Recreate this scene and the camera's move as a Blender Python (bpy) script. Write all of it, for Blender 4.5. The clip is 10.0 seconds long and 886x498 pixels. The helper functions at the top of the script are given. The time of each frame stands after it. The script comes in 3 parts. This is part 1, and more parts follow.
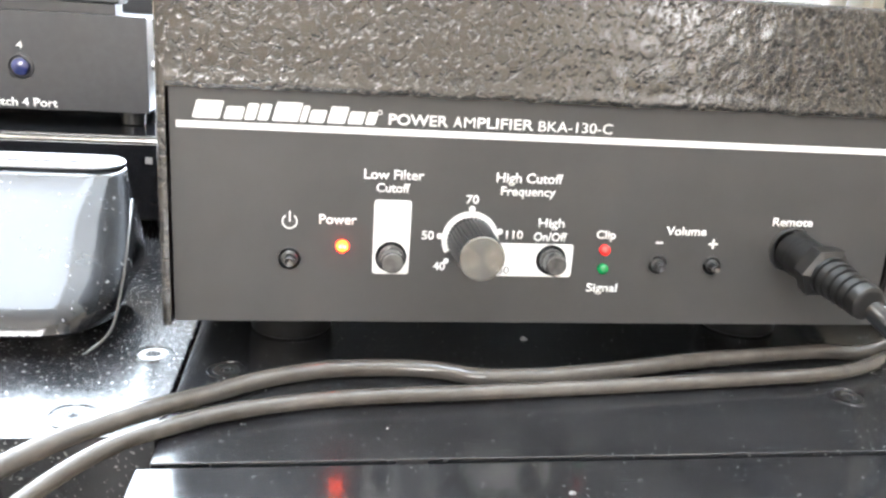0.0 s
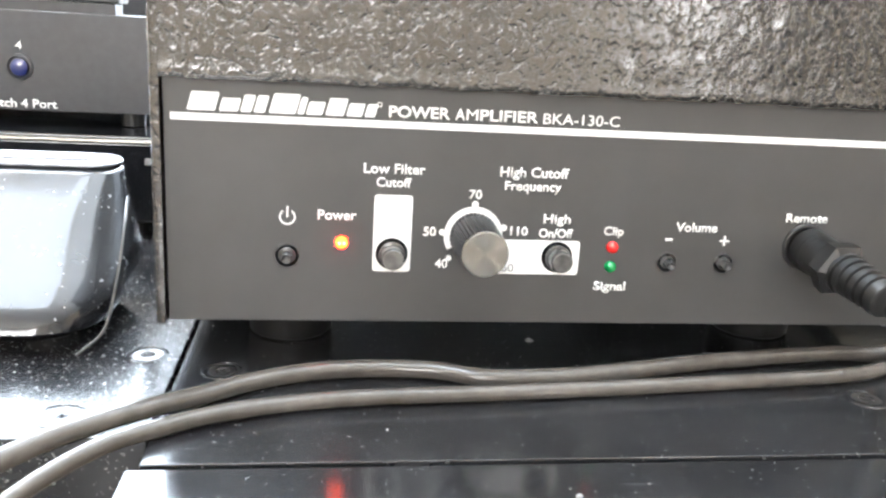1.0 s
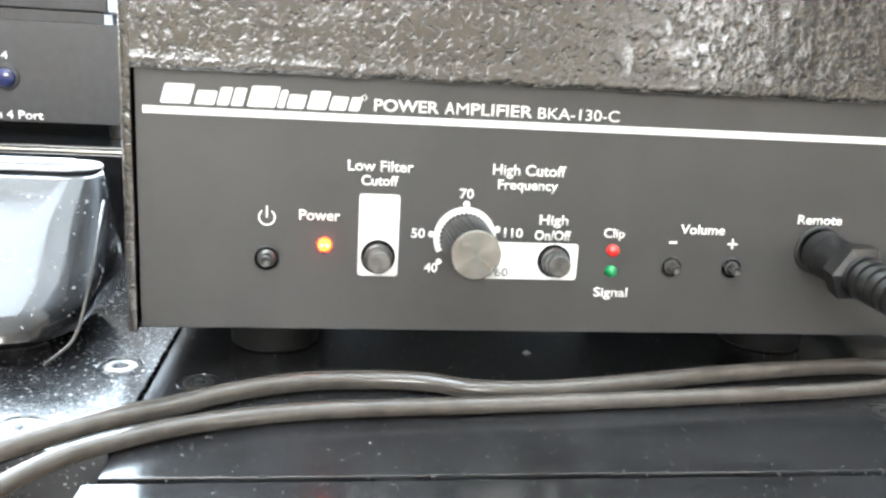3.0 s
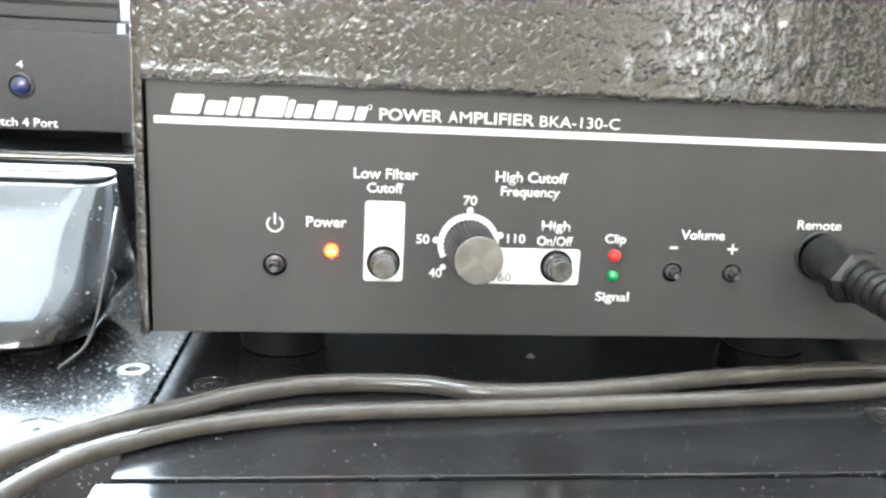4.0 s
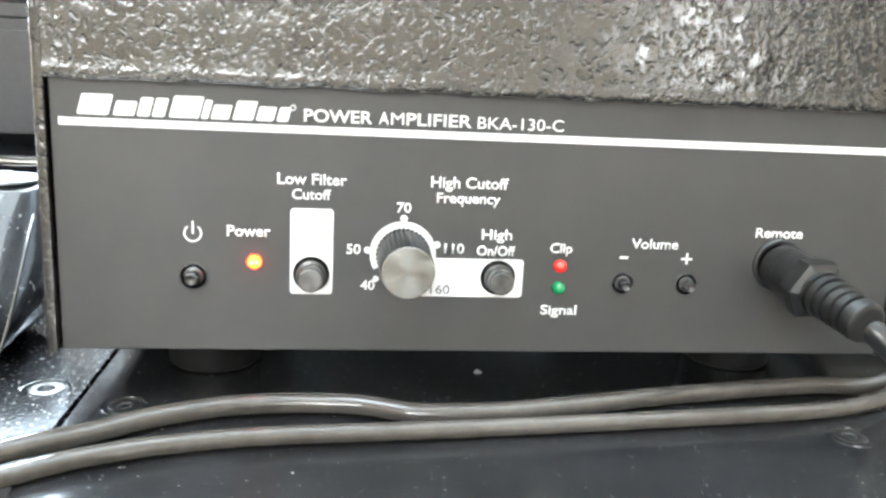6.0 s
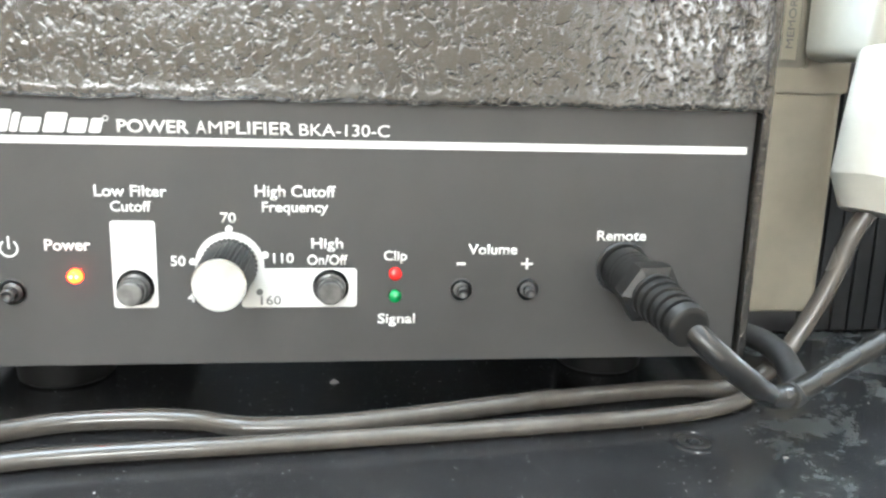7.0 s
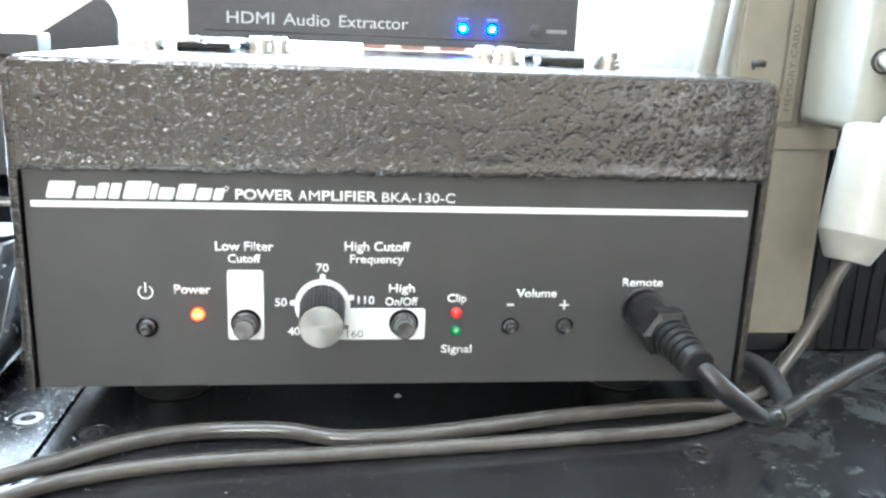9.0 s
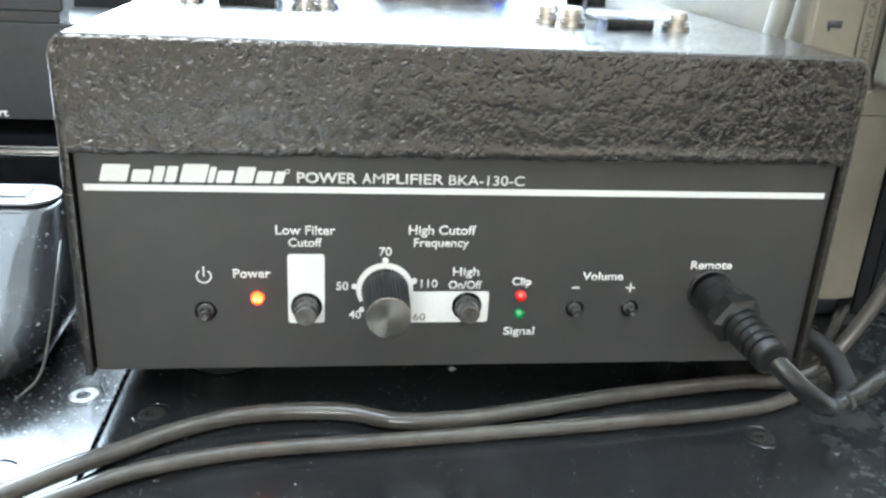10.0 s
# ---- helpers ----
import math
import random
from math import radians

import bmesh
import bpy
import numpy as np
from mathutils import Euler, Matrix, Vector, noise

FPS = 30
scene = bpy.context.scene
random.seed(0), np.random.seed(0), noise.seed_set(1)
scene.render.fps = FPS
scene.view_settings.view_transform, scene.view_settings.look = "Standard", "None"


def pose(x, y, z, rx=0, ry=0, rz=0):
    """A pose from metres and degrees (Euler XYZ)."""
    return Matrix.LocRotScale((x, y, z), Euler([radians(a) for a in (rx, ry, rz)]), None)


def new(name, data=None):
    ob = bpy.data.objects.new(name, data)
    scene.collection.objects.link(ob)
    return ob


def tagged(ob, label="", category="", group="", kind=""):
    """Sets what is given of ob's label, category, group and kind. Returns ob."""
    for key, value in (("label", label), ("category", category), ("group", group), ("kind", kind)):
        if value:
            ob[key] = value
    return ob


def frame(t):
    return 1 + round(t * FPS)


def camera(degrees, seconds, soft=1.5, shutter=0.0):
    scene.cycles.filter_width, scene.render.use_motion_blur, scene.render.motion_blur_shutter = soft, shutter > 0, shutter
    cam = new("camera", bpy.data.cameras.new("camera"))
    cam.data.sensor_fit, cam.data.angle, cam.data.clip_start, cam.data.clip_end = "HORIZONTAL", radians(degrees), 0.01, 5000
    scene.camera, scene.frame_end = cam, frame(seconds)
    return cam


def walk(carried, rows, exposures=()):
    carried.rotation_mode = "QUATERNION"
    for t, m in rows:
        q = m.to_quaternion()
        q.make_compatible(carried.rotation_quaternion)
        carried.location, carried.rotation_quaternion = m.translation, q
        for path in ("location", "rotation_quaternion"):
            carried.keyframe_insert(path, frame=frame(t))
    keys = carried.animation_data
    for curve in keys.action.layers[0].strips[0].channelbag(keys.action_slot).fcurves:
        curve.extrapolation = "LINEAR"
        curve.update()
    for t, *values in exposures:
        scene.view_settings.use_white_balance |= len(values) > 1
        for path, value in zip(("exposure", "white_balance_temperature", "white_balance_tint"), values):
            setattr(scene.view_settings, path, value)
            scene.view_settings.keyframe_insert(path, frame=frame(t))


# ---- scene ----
# ---------------------------------------------------------------- camera
cam = camera(55.96, 10.0, 2.5)
ROWS = [
    (0.0, -0.0602, -0.2002, 0.0920, -8.98, -16.15, 3.68),
    (0.3, -0.0597, -0.1986, 0.0881, -8.57, -15.47, 3.55),
    (0.5, -0.0586, -0.1931, 0.0857, -8.60, -16.22, 3.50),
    (0.8, -0.0583, -0.1947, 0.0862, -8.81, -15.54, 3.47),
    (1.0, -0.0578, -0.1956, 0.0865, -8.35, -15.29, 3.42),
    (1.3, -0.0558, -0.1833, 0.0821, -8.15, -13.90, 3.30),
    (1.5, -0.0541, -0.1749, 0.0787, -8.30, -13.02, 3.26),
    (1.8, -0.0512, -0.1695, 0.0765, -6.93, -13.59, 3.18),
    (2.0, -0.0501, -0.1723, 0.0771, -7.35, -13.72, 3.07),
    (2.3, -0.0485, -0.1725, 0.0771, -7.50, -13.21, 2.94),
    (2.5, -0.0481, -0.1734, 0.0771, -7.27, -13.05, 2.90),
    (2.7, -0.0507, -0.1800, 0.0768, -7.39, -13.18, 2.99),
    (3.8, -0.0520, -0.1907, 0.0779, -7.68, -12.47, 3.14),
    (4.0, -0.0503, -0.1905, 0.0785, -6.75, -12.90, 2.83),
    (4.5, -0.0500, -0.1839, 0.0779, -7.17, -12.61, 2.91),
    (5.0, -0.0485, -0.1851, 0.0771, -6.75, -12.43, 2.90),
    (5.2, -0.0489, -0.1848, 0.0775, -6.66, -12.42, 2.76),
    (6.3, -0.0244, -0.1779, 0.0781, -7.36, -12.87, 2.70),
    (6.5, -0.0162, -0.1781, 0.0780, -7.38, -12.91, 2.40),
    (7.0, 0.0019, -0.1792, 0.0805, -7.19, -12.77, 1.67),
    (7.5, 0.0173, -0.1833, 0.0820, -7.04, -13.00, 1.30),
    (7.8, 0.0191, -0.1875, 0.0897, -7.69, -12.78, 1.60),
    (8.0, 0.0192, -0.1911, 0.0962, -7.25, -12.32, 1.92),
    (8.3, 0.0128, -0.1979, 0.1010, -7.51, -12.16, 2.35),
    (8.5, 0.0041, -0.2026, 0.1027, -7.85, -13.07, 2.50),
    (8.8, -0.0098, -0.2088, 0.1058, -7.62, -14.03, 2.46),
    (9.0, -0.0173, -0.2116, 0.1068, -7.25, -14.49, 2.33),
    (9.3, -0.0238, -0.2133, 0.1062, -7.13, -15.09, 2.21),
    (9.5, -0.0266, -0.2135, 0.1058, -7.15, -15.47, 2.24),
    (9.8, -0.0312, -0.2057, 0.1140, -7.11, -18.26, 2.64),
    (10.0, -0.0345, -0.1954, 0.1247, -7.93, -21.48, 3.12),
]
EXPOSURES = [(0.0, 1.2, 5850.0, 10.0), (5.0, 1.2, 5650.0, 4.0), (7.5, 1.15, 5650.0, 4.0), (8.5, 1.0, 5450.0, 4.0), (9.5, 0.72, 5450.0, 3.5), (10.0, 0.45, 5500.0, 2.0)]
walk(cam, [(t, pose(x, y, z, 90 + pitch, 0, yaw) @ pose(0, 0, 0, 0, 0, roll)) for t, x, y, z, yaw, pitch, roll in ROWS], EXPOSURES)
# ---------------------------------------------------------------- light
world = bpy.data.worlds.new("world")
scene.world = world
world.use_nodes = True
wn = world.node_tree
wsky = wn.nodes.new("ShaderNodeTexSky")
wsky.sky_type, wsky.sun_disc = "NISHITA", False
wsky.sun_elevation, wsky.sun_rotation = radians(35), radians(20)
wn.links.new(wsky.outputs[0], wn.nodes["Background"].inputs[0])
wn.nodes["Background"].inputs[1].default_value = 0.1

SKY_NORTH, SKY_SOUTH, FILL_ROOF = 22.0, 19.0, 9.0


# ---------------------------------------------------------------- materials
def material(name):
    m = bpy.data.materials.new(name)
    m.use_nodes = True
    return m, m.node_tree, m.node_tree.nodes["Principled BSDF"]


def put(node, **values):
    for key, value in values.items():
        node.inputs[key.replace("_", " ")].default_value = value


def ramp(nt, source, stops, interp="LINEAR"):
    r = nt.nodes.new("ShaderNodeValToRGB")
    r.color_ramp.interpolation = interp
    while len(r.color_ramp.elements) < len(stops):
        r.color_ramp.elements.new(0.5)
    for e, (p, c) in zip(r.color_ramp.elements, stops):
        e.position, e.color = p, (c, c, c, 1) if isinstance(c, (int, float)) else (*c, 1)
    nt.links.new(source, r.inputs[0])
    return r.outputs[0]


def place(nt, scale=(1, 1, 1), rot=(0, 0, 0)):
    co = nt.nodes.new("ShaderNodeTexCoord")
    mp = nt.nodes.new("ShaderNodeMapping")
    mp.inputs["Scale"].default_value = scale
    mp.inputs["Rotation"].default_value = rot
    nt.links.new(co.outputs["Object"], mp.inputs[0])
    return mp.outputs[0]


def grain(nt, scale, detail=4.0, rough=0.55, at=None, warp=0.0):
    n = nt.nodes.new("ShaderNodeTexNoise")
    n.inputs["Scale"].default_value = scale
    n.inputs["Detail"].default_value = detail
    n.inputs["Roughness"].default_value = rough
    n.inputs["Distortion"].default_value = warp
    nt.links.new(at or place(nt), n.inputs["Vector"])
    return n.outputs[0]


def mixed(nt, factor, a, b):
    """A colour between a and b."""
    m = nt.nodes.new("ShaderNodeMix")
    m.data_type = "RGBA"
    if isinstance(factor, float):
        m.inputs[0].default_value = factor
    else:
        nt.links.new(factor, m.inputs[0])
    for slot, c in ((6, a), (7, b)):
        if isinstance(c, tuple):
            m.inputs[slot].default_value = (*c, 1)
        else:
            nt.links.new(c, m.inputs[slot])
    return m.outputs[2]


def maths(nt, op, a, b=0.0):
    m = nt.nodes.new("ShaderNodeMath")
    m.operation = op
    for slot, v in ((0, a), (1, b)):
        if isinstance(v, (int, float)):
            m.inputs[slot].default_value = v
        else:
            nt.links.new(v, m.inputs[slot])
    return m.outputs[0]


def relief(nt, bsdf, height, distance, strength=1.0, under=None):
    b = nt.nodes.new("ShaderNodeBump")
    b.inputs["Strength"].default_value = strength
    b.inputs["Distance"].default_value = distance
    nt.links.new(height, b.inputs["Height"])
    if under:
        nt.links.new(under, b.inputs["Normal"])
    nt.links.new(b.outputs[0], bsdf.inputs["Normal"])
    return b.outputs[0]


def plain(name, colour, rough=0.5, metal=0.0, coat=0.0, vary=0.12, scale=300.0, bump=0.00003):
    """A painted, moulded or metal surface with fine grain and faint soiling."""
    m, nt, p = material(name)
    put(p, Metallic=metal, Coat_Weight=coat)
    fine, soil = grain(nt, scale), grain(nt, scale / 14, 3)
    dark = tuple(c * (1 - 2 * vary) for c in colour)
    light = tuple(min(1, c * (1 + vary)) for c in colour)
    nt.links.new(mixed(nt, ramp(nt, maths(nt, "MULTIPLY", maths(nt, "ADD", fine, soil), 0.5), [(0.35, 0.0), (0.65, 1.0)]), dark, light), p.inputs["Base Color"])
    nt.links.new(ramp(nt, soil, [(0.3, max(0.03, rough - 0.08)), (0.7, min(1, rough + 0.08))]), p.inputs["Roughness"])
    if bump:
        relief(nt, p, fine, bump)
    return m


def lit(name, colour, strength):
    m, nt, p = material(name)
    put(p, Base_Color=(*colour, 1), Emission_Color=(*colour, 1), Emission_Strength=strength, Roughness=0.3)
    return m


# wrinkled black enamel of the cover
WRINKLE, nt, p = material("wrinkle_enamel")
flow = place(nt, (1, 1, 0.8), (0, radians(25), 0))
big = ramp(nt, grain(nt, 700, 2.2, 0.5, flow, 0.5), [(0.30, 0.0), (0.43, 0.66), (0.50, 0.96), (0.62, 1.0)], "B_SPLINE")
fine = grain(nt, 1500, 2, 0.5, flow, 0.2)
wave = maths(nt, "ADD", big, maths(nt, "MULTIPLY", fine, 0.06))
swell = relief(nt, p, grain(nt, 120, 2, 0.5, flow), 0.0001, 1.0)
relief(nt, p, wave, 0.00014, 1.0, swell)
put(p, Specular_IOR_Level=0.95)
nt.links.new(mixed(nt, grain(nt, 60, 3), (0.012, 0.0105, 0.009), (0.024, 0.021, 0.018)), p.inputs["Base Color"])
nt.links.new(ramp(nt, grain(nt, 120, 3), [(0.3, 0.12), (0.7, 0.21)]), p.inputs["Roughness"])

# flat black powder paint of the front panel
PANEL, nt, p = material("satin_black_panel")
speck = grain(nt, 2600, 2)
nt.links.new(mixed(nt, ramp(nt, grain(nt, 45, 4), [(0.35, 0.0), (0.7, 1.0)]), (0.033, 0.032, 0.0305), (0.042, 0.0405, 0.039)), p.inputs["Base Color"])
nt.links.new(ramp(nt, grain(nt, 30, 4), [(0.3, 0.40), (0.7, 0.50)]), p.inputs["Roughness"])
relief(nt, p, speck, 0.00004, 0.6)


def desk_material(name, rough, dusty, sparkle, dull=0.06, rare=0.0):
    """Brush-painted glossy black board with dust and painted-in glare haze, bright specks, faint scratches and dried
    water marks.
    """
    m, nt, p = material(name)
    at = place(nt)
    brush = grain(nt, 70, 4, 0.55, place(nt, (1, 0.3, 1)), 0.6)
    pits = grain(nt, 420, 3, 0.6, at)
    specks = ramp(nt, grain(nt, 900, 2.5, 0.6, at), [(0.63 + rare, 0.0), (0.68 + rare, 1.0)])
    patchy = ramp(nt, grain(nt, 26, 3, 0.6, at), [(0.35, 0.15), (0.65, 1.0)])
    # real dust film, paled further to carry the veiling glare over the desk
    dust_haze = ramp(nt, grain(nt, 34, 4, 0.6, at, 0.2), [(0.3, 0.0), (0.85, 1.0)])
    lines = ramp(nt, grain(nt, 30, 3, 0.6, place(nt, (0.6, 14, 1), (0, 0, radians(9))), 0.2), [(0.70, 0.0), (0.74, 1.0)])
    sep = nt.nodes.new("ShaderNodeSeparateXYZ")
    nt.links.new(at, sep.inputs[0])
    corner = ramp(nt, maths(nt, "SUBTRACT", maths(nt, "MULTIPLY", sep.outputs[0], 9.0), maths(nt, "MULTIPLY", sep.outputs[1], 3.0)), [(0.82, 0.0), (1.02, 1.0)])
    marks = maths(nt, "MULTIPLY", corner, ramp(nt, grain(nt, 58, 8, 0.76, at, 0.5), [(0.50, 0.0), (0.60, 0.45), (0.70, 1.0)]))
    base = mixed(nt, maths(nt, "MULTIPLY", dust_haze, dusty), (0.007, 0.007, 0.0075), (0.09, 0.09, 0.095))
    base = mixed(nt, maths(nt, "MULTIPLY", maths(nt, "MULTIPLY", specks, patchy), sparkle), base, (0.42, 0.42, 0.41))
    base = mixed(nt, maths(nt, "MULTIPLY", lines, 0.12), base, (0.30, 0.30, 0.30))
    base = mixed(nt, maths(nt, "MULTIPLY", marks, 0.32), base, (0.20, 0.22, 0.205))
    nt.links.new(base, p.inputs["Base Color"])
    r = maths(nt, "ADD", maths(nt, "MULTIPLY", dust_haze, dull), rough)
    r = maths(nt, "ADD", r, maths(nt, "MULTIPLY", maths(nt, "MAXIMUM", marks, specks), 0.3))
    nt.links.new(r, p.inputs["Roughness"])
    h = maths(nt, "ADD", brush, maths(nt, "ADD", maths(nt, "MULTIPLY", pits, 0.22), maths(nt, "MULTIPLY", specks, 0.8)))
    relief(nt, p, h, 0.00007, 1.0)
    return m


DESK = desk_material("black_painted_board", 0.16, 0.2, 0.18, 0.14, 0.045)
DESK_SPECKLED = desk_material("speckled_black_board", 0.12, 0.36, 0.9, 0.2, 0.008)
DESK_WORN = desk_material("black_lacquered_board", 0.12, 0.2, 0.16, 0.12, 0.05)
INK = plain("white_print", (0.66, 0.66, 0.64), 0.6, vary=0.03, scale=900)
SLOT_INK = plain("faded_grey_print", (0.07, 0.067, 0.06), 0.6)
DARK_PRINT = plain("dark_grey_print", (0.03, 0.03, 0.032), 0.6)
INK_GREY = plain("grey_print", (0.16, 0.16, 0.16), 0.6)
# near-black colour carries the shade inside holes and recesses
RECESS_SHADE = plain("recess_shade_black", (0.006, 0.006, 0.006), 0.7)
BLACK_PLASTIC = plain("black_plastic", (0.018, 0.018, 0.018), 0.38, vary=0.2)
RUBBER = plain("black_rubber", (0.012, 0.0115, 0.011), 0.42, vary=0.2, scale=500, bump=0.00008)
CONSOLE_BLACK = plain("blue_black_ribbed_plastic", (0.008, 0.0088, 0.010), 0.5, vary=0.25, scale=250)
put(CONSOLE_BLACK.node_tree.nodes["Principled BSDF"], Specular_IOR_Level=0.25)
PRINT_DIM = plain("dim_grey_print", (0.05, 0.052, 0.055), 0.6)
# white print, greyed to carry the veiling glare over the extractor
EXTRACTOR_INK = plain("veiled_white_print", (0.34, 0.35, 0.36), 0.6, vary=0.03)
BUTTON_CAP = plain("scuffed_silver_grey_plastic", (0.13, 0.125, 0.118), 0.3, 0.5, vary=0.3, scale=420, bump=0.00008)
CARTON = plain("brown_carton", (0.23, 0.12, 0.09), 0.7, vary=0.15)
STRAP = plain("dusty_black_strap", (0.014, 0.0135, 0.0125), 0.6, vary=0.3, scale=350, bump=0.0002)
FOOT_RUBBER = plain("dull_foot_rubber", (0.008, 0.008, 0.008), 0.5, vary=0.2)
put(FOOT_RUBBER.node_tree.nodes["Principled BSDF"], Specular_IOR_Level=0.2)
STICK = plain("glossy_dark_plastic", (0.045, 0.043, 0.042), 0.22, vary=0.1, scale=700)
GLOSS_BLACK = plain("glossy_black_plastic", (0.008, 0.008, 0.009), 0.1, coat=0.0, vary=0.2, scale=120, bump=0.00002)
DEVICE_BLACK = plain("satin_black_casing", (0.022, 0.022, 0.024), 0.4, vary=0.15)
WORN_STEEL = plain("paint_smeared_steel", (0.24, 0.235, 0.23), 0.36, 0.8, vary=0.4, scale=500, bump=0.0002)
STEEL = plain("bright_steel", (0.62, 0.61, 0.58), 0.25, 1.0, vary=0.15, scale=600)
BRASS = plain("dull_plated_screw", (0.55, 0.51, 0.45), 0.35, 1.0, vary=0.2, scale=600)
SILVER = plain("silver_plastic", (0.3, 0.3, 0.305), 0.36, 0.5, vary=0.1)
GREY_CABLE = plain("grey_cable_sheath", (0.060, 0.053, 0.046), 0.2, vary=0.16, scale=220, bump=0.00006)
PALE_CABLE = plain("pale_grey_cable_sheath", (0.24, 0.23, 0.20), 0.4, vary=0.08, scale=200)
DARK_CABLE = plain("black_cable_sheath", (0.010, 0.010, 0.010), 0.26, vary=0.2, scale=300, bump=0.00005)
BEIGE = plain("yellowed_grey_plastic", (0.18, 0.160, 0.120), 0.5, vary=0.07, scale=150, bump=0.00008)
# console plastic with the card slot's recess shade put into its colour
BEIGE_SLOT_SHADE = plain("shaded_slot_plastic", (0.12, 0.108, 0.085), 0.5, vary=0.08)
PLUG_GREY = plain("pale_grey_plastic", (0.26, 0.25, 0.215), 0.36, vary=0.05, scale=150)
FERRITE = plain("off_white_plastic", (0.32, 0.31, 0.275), 0.34, vary=0.05, scale=160)
WALL = plain("pale_tan_wall_paint", (0.48, 0.40, 0.31), 0.8, vary=0.06, scale=40, bump=0.0004)
DARK_SCREEN = plain("added_dark_paint", (0.05, 0.04, 0.035), 0.8, vary=0.1, scale=40)
CEILING = plain("white_ceiling_paint", (0.78, 0.77, 0.74), 0.85, vary=0.04, scale=40, bump=0.0004)
FRAME_PAINT = plain("cream_window_paint", (0.66, 0.60, 0.48), 0.45, vary=0.06, scale=60)
FLOOR = plain("pale_tan_carpet", (0.50, 0.41, 0.32), 0.95, vary=0.12, scale=120, bump=0.002)
SCREW_BLACK = plain("painted_screw", (0.03, 0.028, 0.026), 0.35, 0.3, vary=0.3, scale=900, bump=0.0001)
CLEAR, nt, p = material("clear_plastic")
put(p, Base_Color=(0.9, 0.92, 0.95, 1), Roughness=0.08, Transmission_Weight=0.7, IOR=1.45)
LED_ORANGE = lit("orange_led", (1.0, 0.03, 0.001), 14.0)
LED_CORE = lit("orange_led_chip", (1.0, 0.30, 0.045), 14.0)
LED_BLUE = lit("blue_led", (0.0005, 0.0021, 1.0), 280.0)
LED_BLUE_CORE = lit("blue_led_chip", (0.14, 0.55, 1.0), 70.0)


def led_lens(name, colour):
    m, nt, p = material(name)
    put(p, Base_Color=(*colour, 1), Roughness=0.18, Subsurface_Weight=0.3, Subsurface_Scale=0.001, Coat_Weight=0.5)
    return m


LED_RED, LED_GREEN = led_lens("red_led_lens", (0.75, 0.03, 0.025)), led_lens("green_led_lens", (0.01, 0.20, 0.055))
BLUE_LENS = led_lens("blue_button_lens", (0.015, 0.02, 0.09))

# glossy black shell with dust grains and a thin dusty film
GLOSS_DUSTY, nt, p = material("dusty_glossy_black_plastic")
motes = maths(nt, "MULTIPLY", ramp(nt, grain(nt, 520, 2.5, 0.6), [(0.66, 0.0), (0.71, 1.0)]), ramp(nt, grain(nt, 45, 2), [(0.4, 0.1), (0.65, 1.0)]))
haze = ramp(nt, grain(nt, 38, 4, 0.6), [(0.35, 0.0), (0.75, 1.0)])
nt.links.new(mixed(nt, maths(nt, "MULTIPLY", motes, 0.8), mixed(nt, maths(nt, "MULTIPLY", haze, 0.12), (0.006, 0.006, 0.007), (0.12, 0.125, 0.13)), (0.5, 0.5, 0.5)), p.inputs["Base Color"])
nt.links.new(maths(nt, "ADD", maths(nt, "MULTIPLY", motes, 0.5), maths(nt, "ADD", maths(nt, "MULTIPLY", haze, 0.12), 0.08)), p.inputs["Roughness"])
relief(nt, p, maths(nt, "ADD", motes, maths(nt, "MULTIPLY", haze, 0.5)), 0.00006)

# spun aluminium of the knob's face
SPUN, nt, p = material("spun_aluminium")
put(p, Base_Color=(0.30, 0.295, 0.275, 1), Metallic=1.0, Roughness=0.24, Anisotropic=0.85)
tan = nt.nodes.new("ShaderNodeTangent")
tan.direction_type, tan.axis = "RADIAL", "Y"
nt.links.new(tan.outputs[0], p.inputs["Tangent"])

# day outside the windows
def daylight(name, strength, colour):
    m = bpy.data.materials.new(name)
    m.use_nodes = True
    nt = m.node_tree
    nt.nodes.clear()
    out, em = nt.nodes.new("ShaderNodeOutputMaterial"), nt.nodes.new("ShaderNodeEmission")
    em.inputs[0].default_value = (*colour, 1)
    em.inputs[1].default_value = strength
    nt.links.new(em.outputs[0], out.inputs[0])
    return m


DAY_NORTH, DAY_SOUTH = daylight("bright_hazy_sky", SKY_NORTH, (0.90, 0.96, 1.0)), daylight("low_warm_sky", SKY_SOUTH, (1.0, 0.93, 0.84))
ROOF_FILL = daylight("added_roof_fill", FILL_ROOF, (0.95, 0.98, 1.0))

MM = 0.001


# ---------------------------------------------------------------- builders (millimetres in, metres out)
def linked(name, bm, mat, smooth=0.0):
    """bm in millimetres becomes one mesh object."""
    bmesh.ops.scale(bm, vec=(MM, MM, MM), verts=bm.verts)
    bmesh.ops.recalc_face_normals(bm, faces=bm.faces)
    me = bpy.data.meshes.new(name)
    bm.to_mesh(me)
    bm.free()
    me.materials.append(mat)
    if smooth:
        me.shade_smooth()
        me.set_sharp_from_angle(angle=radians(smooth))
        even_flats(me, math.cos(radians(smooth)))
    return new(name, me)


def even_flats(me, least):
    """Normals weighted by face area, so that large flat faces stay flat up to their rounded edges."""
    ways = [(f.normal.copy(), f.area) for f in me.polygons]
    round_vert = [[] for _ in me.vertices]
    for f in me.polygons:
        for v in f.vertices:
            round_vert[v].append(f.index)
    out = []
    for f in me.polygons:
        own = ways[f.index][0]
        for v in f.vertices:
            total = Vector((0, 0, 0))
            for k in round_vert[v]:
                n, a = ways[k]
                if n.dot(own) > least:
                    total += n * a
            out.append(total.normalized() if total.length > 0 else own)
    me.normals_split_custom_set(out)


